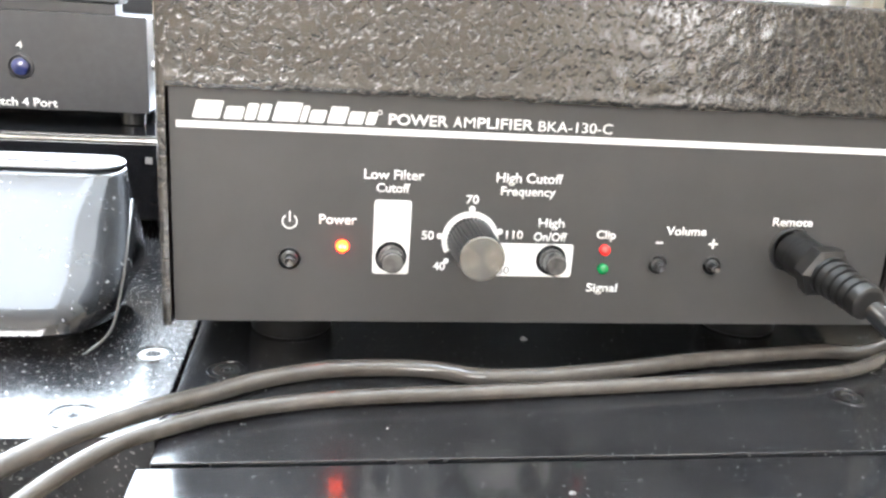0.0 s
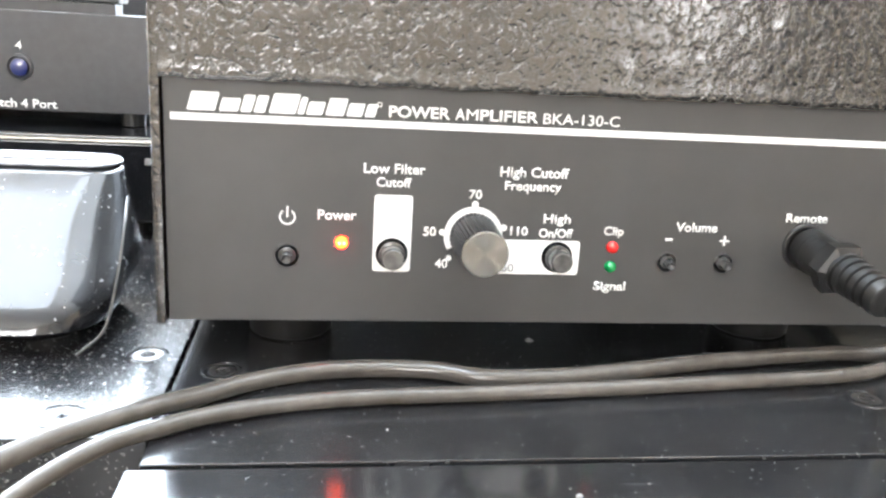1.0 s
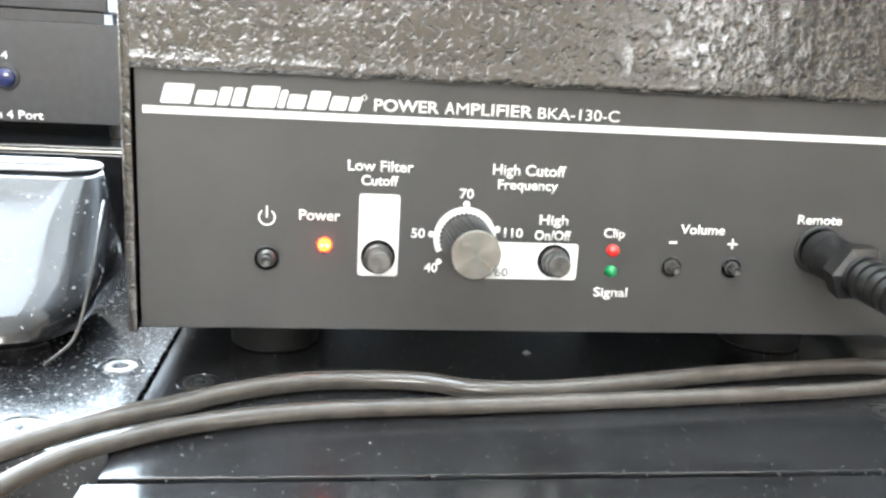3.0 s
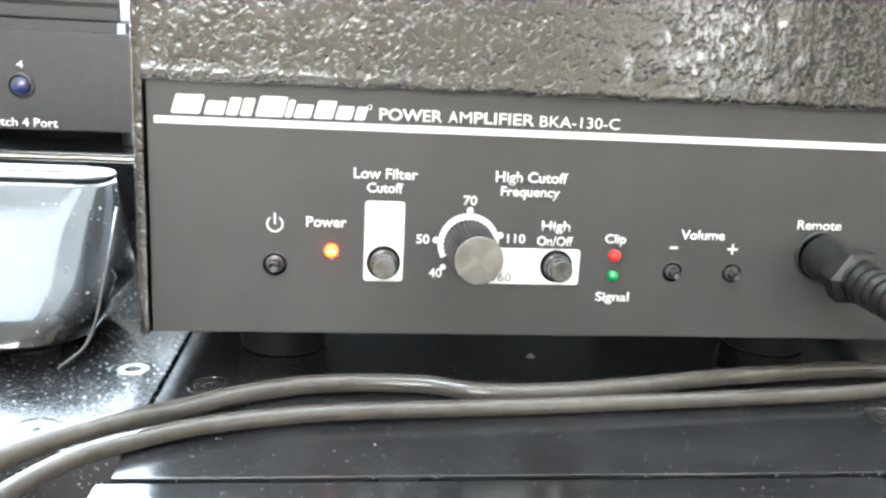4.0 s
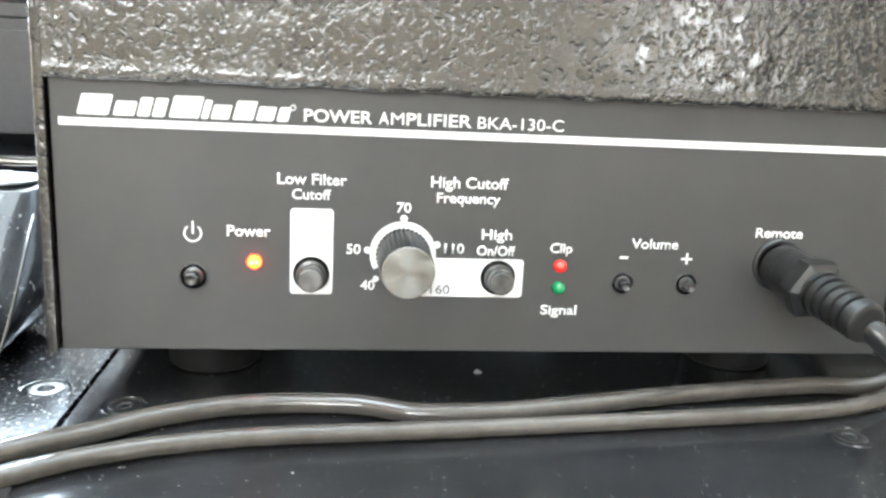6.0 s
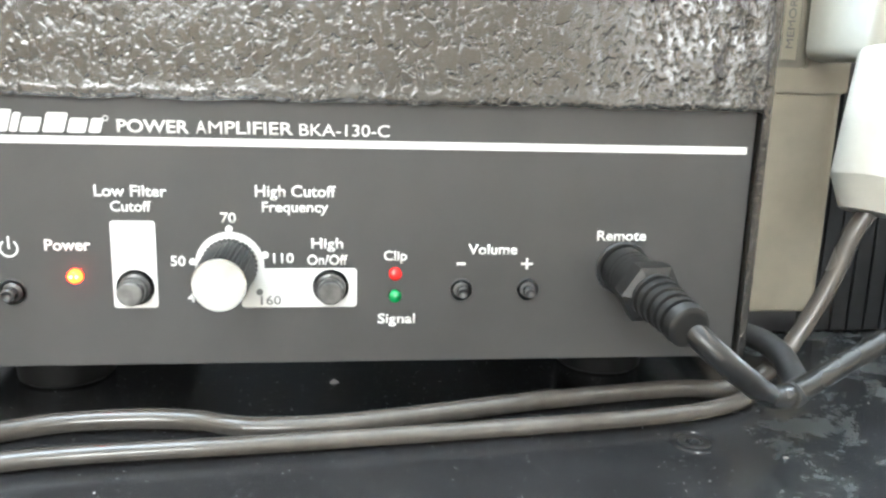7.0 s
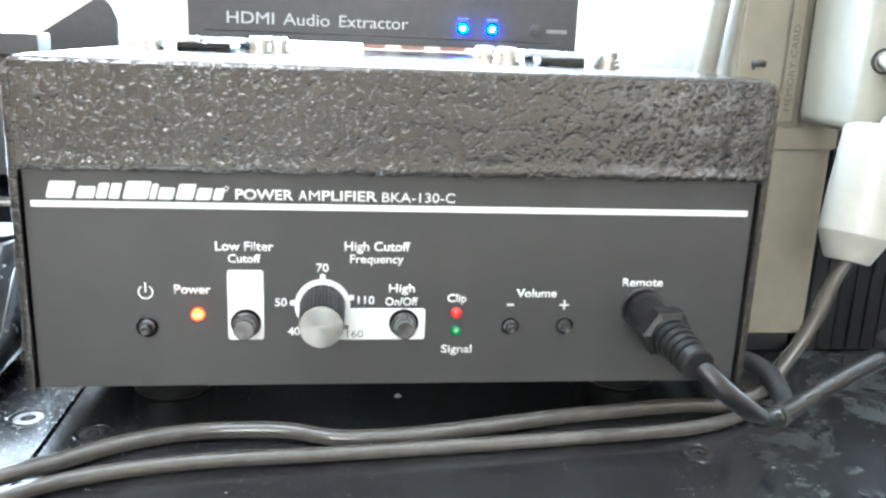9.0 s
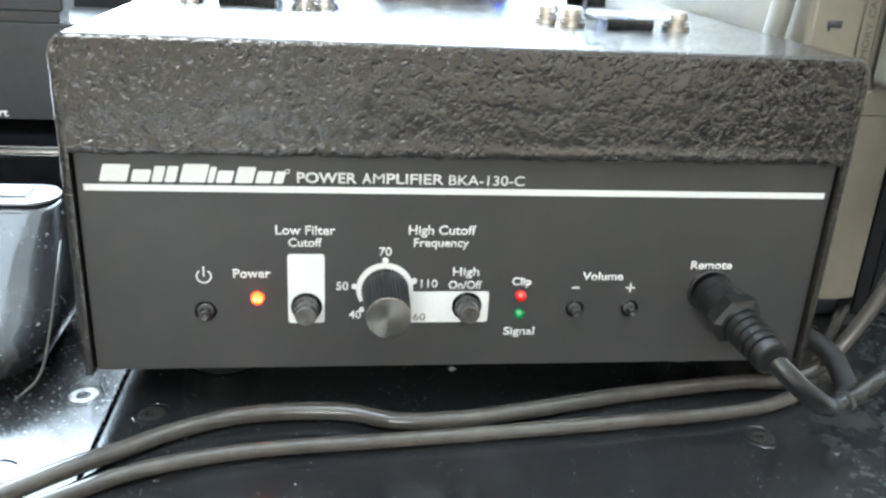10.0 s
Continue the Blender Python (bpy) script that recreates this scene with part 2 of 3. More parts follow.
def thing(name, x, y, z, label, category, group=""):
    """An Empty at a thing's base."""
    e = new(name)
    e.empty_display_size = 0.01
    e.location = (x * MM, y * MM, z * MM)
    return tagged(e, label, category, group)


def part(name, bm, mat, parent, label="", smooth=35.0):
    ob = linked(name, bm, mat, smooth)
    ob.parent = parent
    top = parent if parent.parent is None else parent.parent
    if top.type == "EMPTY":
        if parent is top:
            ob.matrix_parent_inverse = Matrix.Translation(-top.location)
    return tagged(ob, label)


def whole(name, bm, mat, label, category, kind="", group="", smooth=35.0):
    return tagged(linked(name, bm, mat, smooth), label, category, group, kind)


def box(x0, x1, y0, y1, z0, z1, bevel=0.0, seg=2, bm=None):
    b = bmesh.new()
    bmesh.ops.create_cube(b, size=1)
    for v in b.verts:
        v.co = Vector(((x0 + x1) / 2 + v.co.x * (x1 - x0), (y0 + y1) / 2 + v.co.y * (y1 - y0), (z0 + z1) / 2 + v.co.z * (z1 - z0)))
    if bevel:
        bmesh.ops.bevel(b, geom=b.edges[:], offset=bevel, segments=seg, profile=0.5, affect="EDGES")
    return joined(bm, b)


def joined(bm, b):
    if bm is None:
        return b
    me = bpy.data.meshes.new("t")
    b.to_mesh(me)
    b.free()
    bm.from_mesh(me)
    bpy.data.meshes.remove(me)
    return bm


def across(axis):
    a = Vector(axis).normalized()
    u = a.cross(Vector((0, 0, 1)) if abs(a.z) < 0.9 else Vector((1, 0, 0))).normalized()
    return a, u, a.cross(u)


def turned(start, axis, profile, n=32, bm=None, flute=0.0, flutes=0):
    """A body of revolution: profile rows (distance along the axis, radius)."""
    b = bmesh.new()
    a, u, w = across(axis)
    rings = []
    for d, r in profile:
        c = Vector(start) + a * d
        if r < 1e-6:
            rings.append([b.verts.new(c)])
            continue
        ring = []
        for i in range(n):
            t = 2 * math.pi * i / n
            rr = r * (1 - (flute if flutes and (i % 2) else 0.0))
            ring.append(b.verts.new(c + (u * math.cos(t) + w * math.sin(t)) * rr))
        rings.append(ring)
    for p0, p1 in zip(rings, rings[1:]):
        for i in range(n):
            j = (i + 1) % n
            if len(p0) == 1 and len(p1) == 1:
                continue
            if len(p0) == 1:
                b.faces.new((p0[0], p1[i], p1[j]))
            elif len(p1) == 1:
                b.faces.new((p0[i], p0[j], p1[0]))
            else:
                b.faces.new((p0[i], p0[j], p1[j], p1[i]))
    for ring in (rings[0], rings[-1]):
        if len(ring) > 2:
            b.faces.new(ring)
    return joined(bm, b)


def curve_points(points, steps=10):
    """A smooth line through the points."""
    ps = [Vector(p) for p in points]
    ps = [2 * ps[0] - ps[1]] + ps + [2 * ps[-1] - ps[-2]]
    out = []
    for i in range(1, len(ps) - 2):
        p0, p1, p2, p3 = ps[i - 1:i + 3]
        for k in range(steps):
            t = k / steps
            out.append(0.5 * (2 * p1 + (p2 - p0) * t + (2 * p0 - 5 * p1 + 4 * p2 - p3) * t * t + (3 * p1 - p0 - 3 * p2 + p3) * t ** 3))
    return out + [ps[-2]]


def tube(points, r, n=16, steps=10, bm=None):
    b = bmesh.new()
    line = curve_points(points, steps)
    ways = [(line[min(i + 1, len(line) - 1)] - line[max(i - 1, 0)]).normalized() for i in range(len(line))]
    _, u, _ = across(ways[0])
    rings = []
    for c, a in zip(line, ways):
        u = (u - a * u.dot(a)).normalized()
        w = a.cross(u)
        rings.append([b.verts.new(c + (u * math.cos(2 * math.pi * i / n) + w * math.sin(2 * math.pi * i / n)) * r) for i in range(n)])
    for p0, p1 in zip(rings, rings[1:]):
        for i in range(n):
            j = (i + 1) % n
            b.faces.new((p0[i], p0[j], p1[j], p1[i]))
    b.faces.new(rings[0])
    b.faces.new(rings[-1])
    return joined(bm, b)


def loop_round(x0, x1, z0, z1, r, n=5):
    """Corner-rounded rectangle as (x, z) points."""
    pts = []
    for cx, cz, a0 in ((x1 - r, z1 - r, 0), (x0 + r, z1 - r, 90), (x0 + r, z0 + r, 180), (x1 - r, z0 + r, 270)):
        for k in range(n + 1):
            a = radians(a0 + 90 * k / n)
            pts.append((cx + r * math.cos(a), cz + r * math.sin(a)))
    return pts


def circle(cx, cz, r, n=32):
    return [(cx + r * math.cos(2 * math.pi * k / n), cz + r * math.sin(2 * math.pi * k / n)) for k in range(n)]


def plate(outline, holes, y0, y1, bm=None):
    """A flat plate facing -y, from y0 (front) to y1 (back), cut through by the holes."""
    b = bmesh.new()
    for loop in (outline, *holes):
        vs = [b.verts.new((x, y0, z)) for x, z in loop]
        for i in range(len(vs)):
            b.edges.new((vs[i], vs[(i + 1) % len(vs)]))
    bmesh.ops.triangle_fill(b, use_beauty=True, use_dissolve=False, edges=b.edges[:])
    got = bmesh.ops.extrude_face_region(b, geom=b.faces[:])
    for v in got["geom"]:
        if isinstance(v, bmesh.types.BMVert):
            v.co.y = y1
    return joined(bm, b)


def glyphs(body, bold=0.0):
    """The flat outline of a line of writing as a mesh, one unit of size."""
    cu = bpy.data.curves.new("t", "FONT")
    cu.body, cu.size, cu.offset, cu.resolution_u = body, 1.0, bold, 4
    ob = bpy.data.objects.new("t", cu)
    scene.collection.objects.link(ob)
    me = bpy.data.meshes.new_from_object(ob.evaluated_get(bpy.context.evaluated_depsgraph_get()))
    bpy.data.objects.remove(ob)
    bpy.data.curves.remove(cu)
    return me


CAP = 0.0


def writing(body, x0, x1, z, cap, y, bold=0.02, slant=0.0, depth=0.08, turn=None):
    """Writing that faces -y, from x0 to x1, on the base line z, with capitals cap high. turn: (x, z) about which it stands upright, reading upwards."""
    global CAP
    if not CAP:
        ref = glyphs("H")
        CAP = max(v.co.y for v in ref.vertices)
        bpy.data.meshes.remove(ref)
    me = glyphs(body, bold)
    xs = [v.co.x for v in me.vertices]
    lo, hi = min(xs), max(xs)
    b = bmesh.new()
    b.from_mesh(me)
    bpy.data.meshes.remove(me)
    for v in b.verts:
        u, w = (v.co.x - lo) / (hi - lo) * (x1 - x0), v.co.y / CAP * cap
        u += slant * w
        v.co = Vector((turn[0] - w, y, turn[1] + u)) if turn else Vector((x0 + u, y, z + w))
    got = bmesh.ops.extrude_face_region(b, geom=b.faces[:])
    for v in got["geom"]:
        if isinstance(v, bmesh.types.BMVert):
            v.co.y += depth
    return b


# ---------------------------------------------------------------- the room
def room():
    whole("floor", box(-2400, 2400, -3200, 1200, -770, -750), FLOOR, "tan carpeted floor of the room", "floor", "structure")
    # ceiling with an opening for an unseen roof window, added for overhead light
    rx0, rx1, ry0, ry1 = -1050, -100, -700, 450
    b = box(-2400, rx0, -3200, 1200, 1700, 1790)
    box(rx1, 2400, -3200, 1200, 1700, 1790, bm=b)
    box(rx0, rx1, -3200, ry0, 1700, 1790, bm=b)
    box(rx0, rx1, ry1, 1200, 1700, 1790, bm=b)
    whole("ceiling", b, CEILING, "white painted ceiling with an added roof window", "ceiling", "structure")
    roof = thing("added_roof_window", (rx0 + rx1) / 2, (ry0 + ry1) / 2, 1720, "added unseen roof window with cream painted wooden frame", "window")
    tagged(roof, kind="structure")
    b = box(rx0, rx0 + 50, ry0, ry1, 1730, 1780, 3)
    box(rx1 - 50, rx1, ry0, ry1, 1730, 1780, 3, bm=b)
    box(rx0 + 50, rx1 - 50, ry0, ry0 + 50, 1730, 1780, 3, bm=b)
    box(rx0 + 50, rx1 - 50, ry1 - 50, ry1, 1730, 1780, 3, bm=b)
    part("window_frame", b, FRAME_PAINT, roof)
    # glowing sheet added above the opening, whitens the controller's leaning front
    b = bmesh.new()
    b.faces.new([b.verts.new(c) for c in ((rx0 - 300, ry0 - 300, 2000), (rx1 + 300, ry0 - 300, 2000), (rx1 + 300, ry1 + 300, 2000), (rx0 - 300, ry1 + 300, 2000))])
    whole("backdrop", b, ROOF_FILL, "glowing white sheet added above the roof opening", "sky", "structure")
    whole("wall_west", box(-2420, -2400, -3200, 1200, -750, 1700), WALL, "plain warm tan painted wall", "wall", "structure")
    whole("wall_east", box(2400, 2420, -3200, 1200, -750, 1700), WALL, "plain warm tan painted wall", "wall", "structure")
    # the last south gap is an added, unseen doorway for a dark reflection
    for name, y0, y1, gaps in (("wall_north", 640, 740, ((-1500, 1500, 40, 1620),)), ("wall_south", -3220, -3120, ((-1500, -100, 660, 1500), (1240, 1600, 0, 420), (1650, 2385, -745, 1290)))):
        b, edge = bmesh.new(), -2400
        for x0, x1, z0, z1 in gaps:
            box(edge, x0, y0, y1, -750, 1700, bm=b)
            box(x0, x1, y0, y1, -750, z0, bm=b)
            box(x0, x1, y0, y1, z1, 1700, bm=b)
            edge = x1
        box(edge, 2400, y0, y1, -750, 1700, bm=b)
        whole(name, b, WALL, "warm tan painted wall with window openings", "wall", "structure")
    # unseen dark wall, added so the cover's right end mirrors something dark
    b = box(1605, 2400, -3420, -3400, -750, 1700)
    box(1605, 1625, -3400, -3222, -750, 1700, bm=b)
    whole("unseen_dark_wall", b, DARK_SCREEN, "unseen dark brown wall added behind the south opening", "wall", "structure")
    # the large south window is unseen, added as front fill for the panel
    for name, y0, y1, x0, x1, z0, z1, posts in (("window_1", 650, 700, -1500, 1500, 40, 1620, (-192, 900)), ("fill_window", -3200, -3150, -1500, -100, 660, 1500, (-800,)), ("window_3", -3200, -3150, 1240, 1600, 0, 420, ())):
        w = thing(name, (x0 + x1) / 2, (y0 + y1) / 2, z0, "window with cream painted wooden frame", "window")
        tagged(w, kind="structure")
        b = box(x0, x1, y0, y1, z0, z0 + 45, 3)
        box(x0, x1, y0, y1, z1 - 45, z1, 3, bm=b)
        box(x0, x0 + 45, y0, y1, z0 + 45, z1 - 45, 3, bm=b)
        box(x1 - 45, x1, y0, y1, z0 + 45, z1 - 45, 3, bm=b)
        part("window_frame", b, FRAME_PAINT, w)
        for x in posts:
            part("mullion", box(x - 34, x + 34, y0 - 6, y1, z0 + 46, z1 - 46, 3), FRAME_PAINT, w)
    sash = part("sash", box(-1455, -227, 655, 690, 86, 132, 3), FRAME_PAINT, bpy.data.objects["window_1"], "cream bottom rail of the opening sash")
    part("rail_step", box(-1455, -227, 640, 654, 86, 112, 3), FRAME_PAINT, sash)
    part("rail_bead", box(-1455, -227, 660, 684, 132.5, 144, 3), FRAME_PAINT, sash)
    part("window_sill", box(-1550, 1550, 560, 649, 24, 39, 4), FRAME_PAINT, bpy.data.objects["window_1"])
    b = bmesh.new()
    b.faces.new([b.verts.new(c) for c in ((-2390, 1150, -740), (2390, 1150, -740), (2390, 1150, 1690), (-2390, 1150, 1690))])
    whole("backdrop", b, DAY_NORTH, "white hazy daylight outside the window", "sky", "structure")
    # glowing sheet behind the unseen south windows, lights the amplifier's front
    b = bmesh.new()
    b.faces.new([b.verts.new(c) for c in ((-2390, -3600, -740), (2390, -3600, -740), (2390, -3600, 1690), (-2390, -3600, 1690))])
    whole("backdrop", b, DAY_SOUTH, "hazy daylight outside the window", "sky", "structure")


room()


def carton():
    c = thing("carton", 60, 604, 39, "small brown printed carton on the window sill", "box")
    part("body", box(2, 122, 574, 634, 39.2, 205, 1.2), CARTON, c)
    for x in (22, 58, 96):
        part("print_strip", box(x, x + 14, 573.6, 573.95, 50, 200), FRAME_PAINT, c, "pale printed strip")


carton()


# ---------------------------------------------------------------- the desk
def desk():
    d = thing("desk", 0, 200, -750, "desk of black painted boards with screws, dusty and stained", "desk")
    part("board", box(-620, -93.6, -33.5, 600, -18, 0, 0.5), DESK_SPECKLED, d, "glossy black painted board speckled with white dust")
    part("board", box(-92.8, 640, -44.6, 600, -18, 0, 0.5), DESK, d, "black painted board with dust and dried stains")
    part("board", box(-95.5, 640, -420, -45.2, -18.5, -0.6, 0.6), DESK_WORN, d, "glossy black front board")
    part("board", box(-620, -96.5, -420, -34.5, -46, -28, 0.6), DESK, d, "lower black ledge")
    for x in (-600, 600):
        for y in (-380, 560):
            part("leg", box(x - 20, x + 20, y - 20, y + 20, -750, -47 if x < 0 and y < 0 else -19, 2), DESK, d)


desk()


def board_screw(x, y, r, mat, label, tilt=0.0):
    s = thing("screw", x, y, 0, label, "screw", "screws in the desk boards")
    b = turned((x, y, -0.5), (0, 0, 1), [(0, r), (0.62, r), (0.75, r - 0.25), (0.72, r * 0.55), (0.3, r * 0.48), (0.1, r * 0.42)], 32)
    part("head", b, mat, s)
    # solid bars, black in place of the recess's shade
    b = bmesh.new()
    for k in range(3):
        c = box(-r * 0.36, r * 0.36, -0.28, 0.28, -0.30, 0.02)
        bmesh.ops.rotate(c, cent=(0, 0, 0), matrix=Matrix.Rotation(radians(60 * k) + tilt, 3, "Z"), verts=c.verts)
        bmesh.ops.translate(c, vec=(x, y, 0.02), verts=c.verts)
        joined(b, c)
    part("star_recess", b, RECESS_SHADE, s)
    rng = random.Random(round(x))
    ring = [(x + (r + 1.5 + rng.uniform(-0.35, 0.35)) * math.cos(k * 0.55 + tilt), y + (r + 1.5 + rng.uniform(-0.35, 0.35)) * math.sin(k * 0.55 + tilt), 0.02) for k in range(10)]
    part("paint_ridge", tube(ring, 0.28, 8, 6), GLOSS_BLACK, s, "raised swirl of black paint")


board_screw(-102.0, 10.0, 3.8, WORN_STEEL, "shiny steel countersunk star screw in the black board", 0.2)
board_screw(-113.0, -23.8, 3.9, WORN_STEEL, "shiny steel countersunk star screw near the board edge", 0.7)
board_screw(-82.2, 0.0, 3.4, SCREW_BLACK, "black painted countersunk screw in the board", 0.4)
board_screw(79.3, -17.4, 3.6, SCREW_BLACK, "dusty black painted countersunk screw in the board", 0.1)


# ---------------------------------------------------------------- the amplifier
def amplifier():
    amp = thing("amplifier", 0, 100, 0, "black power amplifier with wrinkled steel cover and lettered front panel", "amplifier")
    # cover: top with rounded long edges, two sides, a front band whose lower lip is uneven
    rim, top, low, back = 97.2, 98.3, 13.0, 205
    arc = [(rim - 5 + 5 * math.sin(radians(a)), top - 5 + 5 * math.cos(radians(a))) for a in range(0, 91, 15)]
    outer = [(-x, z) for x, z in reversed(arc)] + arc
    side = [low + (top - 6 - low) * k / 44 for k in range(44)]
    outer = [(-rim, z) for z in side] + outer + [(rim, z) for z in reversed(side)]
    inner = [(max(-rim + 2.1, min(rim - 2.1, x)), min(z, top - 1.8)) for x, z in outer]
    b = bmesh.new()
    rows = []
    for y, shrink in ((-1.9, 0.5), (-1.4, 0.0), (60, 0), (130, 0), (back, 0)):
        rows.append([b.verts.new((x * (1 - shrink / 97) + (0.22 * noise.noise((x, z * 0.55, 5)) if y < 0 else 0), y + (0.25 * noise.noise((x, z * 0.5, 9)) if y < 0 else 0), z - (shrink if z > 90 else 0))) for x, z in outer])
    ins = [[b.verts.new((x, y, z)) for x, z in inner] for y in (-1.9, back)]
    for r0, r1 in zip(rows, rows[1:]):
        for i in range(len(outer) - 1):
            b.faces.new((r0[i], r0[i + 1], r1[i + 1], r1[i]))
    for i in range(len(outer) - 1):
        b.faces.new((rows[0][i], rows[0][i + 1], ins[0][i + 1], ins[0][i]))
        b.faces.new((rows[-1][i], rows[-1][i + 1], ins[1][i + 1], ins[1][i]))
        b.faces.new((ins[0][i], ins[0][i + 1], ins[1][i + 1], ins[1][i]))
    part("cover", b, WRINKLE, amp, "black wrinkle-painted steel cover", 50)
    # front band
    b = bmesh.new()
    nx, nz, x_in = 260, 22, rim - 1.75
    grid = []
    for j in range(nz + 1):
        row = []
        for i in range(nx + 1):
            x = -x_in + 2 * x_in * i / nx
            f = j / nz
            lip = 71.1 + 0.4 * noise.noise((x * 0.09, 3, 0)) + 0.34 * noise.noise((x * 0.45, 7, 0))
            z = lip + (top - 1.75 - lip) * f
            y = -1.7 - (0.0, 0.25, 0.12)[min(j, 2)] * (j < 3) + 0.12 * noise.noise((x * 0.25, z * 0.25, 2))
            row.append(b.verts.new((x, y, z)))
        grid.append(row)
    for j in range(nz):
        for i in range(nx):
            b.faces.new((grid[j][i], grid[j][i + 1], grid[j + 1][i + 1], grid[j + 1][i]))
    got = bmesh.ops.extrude_face_region(b, geom=b.faces[:])
    for v in got["geom"]:
        if isinstance(v, bmesh.types.BMVert):
            v.co.y = 0.9
    part("front_band", b, WRINKLE, amp, "black wrinkle-painted steel band with an uneven lower lip", 50)
    part("bottom_plate", box(-95, 95, 2.2, 203, 12.6, 14.0, 0.2), DEVICE_BLACK, amp)
    part("back_plate", box(-95.2, 95.2, 200, 203, 14.2, 96.3), DEVICE_BLACK, amp)
    # front panel, cut for the controls
    holes = [(-66.8, 30.1, 2.9), (-41.7, 31.0, 4.0), (-0.2, 31.0, 4.0), (28.9, 30.2, 2.6), (44.1, 30.2, 2.6), (66.0, 35.2, 6.2), (-53.9, 33.6, 1.55), (14.0, 33.9, 1.6), (14.0, 28.8, 1.6)]
    panel = part("front_panel", plate([(-94.5, 13.6), (94.5, 13.6), (94.5, 76), (-94.5, 76)], [circle(*h) for h in holes], 0.0, 1.4), PANEL, amp, "satin black steel front panel", 0)
    # black sheet gives the panel's cut-outs their dark depth
    part("backing", box(-94, 94, 9, 10, 15, 94), RECESS_SHADE, amp)
    # printing
    part("rule", box(-93, 93, -0.12, 0.05, 61.6, 63.2), INK, panel, "white printed rule")
    ink = panel
    for body, x0, x1, z, cap, bold in (
            ("POWER", -43.7, -29.3, 64.2, 2.5, 0.022), ("A", -28.0, -25.75, 64.2, 2.5, 0.014), ("M", -25.35, -22.6, 64.2, 2.5, 0.0), ("PLIFIER", -22.1, -8.0, 64.2, 2.5, 0.018), ("BKA-130-C", -6.7, 12.3, 64.1, 2.45, 0.0),
            ("Low Filter", -49.1, -34.4, 50.8, 2.3, 0.017), ("Cutoff", -46.0, -37.7, 47.6, 2.15, 0.017),
            ("Power", -59.7, -50.5, 39.2, 2.3, 0.017), ("High Cutoff", -16.2, 0.9, 51.0, 2.35, 0.017),
            ("Frequency", -14.8, -0.7, 47.7, 2.15, 0.017), ("70", -23.5, -20.3, 45.3, 2.1, 0.017),
            ("50", -34.2, -31.1, 35.8, 2.1, 0.017), ("40", -30.9, -27.8, 27.7, 2.1, 0.017), ("110", -12.6, -8.2, 36.4, 2.1, 0.017),
            ("High", -4.4, 2.5, 39.7, 2.2, 0.017), ("On/Off", -5.3, 3.4, 36.0, 2.15, 0.017), ("Clip", 11.4, 16.5, 37.0, 2.1, 0.017),
            ("Signal", 10.2, 18.6, 22.5, 2.15, 0.017), ("Volume", 30.2, 41.3, 38.4, 2.2, 0.017), ("Remote", 59.6, 71.1, 41.6, 2.2, 0.017)):
        part("lettering", writing(body, x0, x1, z, cap, -0.1, bold), INK, ink, "", 0)
    part("minus_sign", box(27.7, 29.7, -0.1, 0.05, 35.9, 36.5), INK, ink, "", 0)
    b = box(42.4, 45.0, -0.1, 0.05, 35.9, 36.4)
    box(43.45, 43.95, -0.105, 0.045, 34.9, 37.5, bm=b)
    part("plus_sign", b, INK, ink, "", 0)
    # maker's mark as slanted plain blocks
    for x, w, h in ((-89.4, 6.2, 4.2), (-82.3, 4.2, 3.0), (-77.6, 2.5, 3.9), (-74.6, 2.5, 3.9), (-71.2, 6.0, 4.5), (-64.8, 1.5, 3.9), (-62.8, 3.7, 3.0), (-58.4, 4.2, 4.0), (-53.6, 3.6, 3.0), (-49.4, 2.4, 3.0)):
        c = plate(loop_round(0, w, 0, h, 0.4, 3), [], -0.1, 0.05)
        for v in c.verts:
            v.co = Vector((x + v.co.x + 0.28 * v.co.z, v.co.y, 63.9 + v.co.z))
        part("maker_mark", c, INK, ink, "white slanted block of the maker's mark", 0)
    part("mark_ring", plate(circle(-45.9, 66.9, 0.6, 20), [circle(-45.9, 66.9, 0.42, 20)], -0.1, 0.05), INK, ink, "", 0)
    # power symbol
    b = bmesh.new()
    for k in range(20):
        a0, a1 = radians(125 + 290 * k / 20), radians(125 + 290 * (k + 1) / 20)
        q = [(-66.8 + r * math.cos(a), 39.6 + r * math.sin(a)) for r, a in ((1.55, a0), (1.55, a1), (1.95, a1), (1.95, a0))]
        b.faces.new([b.verts.new((x, -0.1, z)) for x, z in q])
    box(-67.0, -66.6, -0.1, 0.02, 39.5, 42.2, bm=b)
    part("power_symbol", b, INK, ink, "", 0)
    # white fields round the switches and the scale
    part("white_field", plate(loop_round(-46.3, -37.1, 26.5, 45.6, 0.8), [circle(-41.7, 31.0, 4.0)], -0.1, 0.02), INK, ink, "white printed field", 0)
    part("white_field", plate(loop_round(-19.5, 5.5, 26.4, 35.2, 0.8), [circle(-0.2, 31.0, 4.0)], -0.1, 0.02), INK, ink, "white printed field", 0)
    cx, cz = -21.8, 36.0
    b = bmesh.new()
    for k in range(48):
        a0, a1 = radians(-35 + 245 * k / 48), radians(-35 + 245 * (k + 1) / 48)
        q = [(cx + r * math.cos(a), cz + r * math.sin(a)) for r, a in ((5.0, a0), (5.0, a1), (7.3, a1), (7.3, a0))]
        b.faces.new([b.verts.new((x, -0.14, z)) for x, z in q])
    part("scale_ring", b, INK, ink, "white printed scale ring", 0)
    for x, z, r in ((-29.6, 36.7, 0.75), (-21.8, 43.9, 0.8), (-14.3, 38.2, 0.8), (-27.6, 30.2, 0.7)):
        part("scale_dot", plate(circle(x, z, r, 20), [], -0.16, 0.02), INK, ink, "", 0)
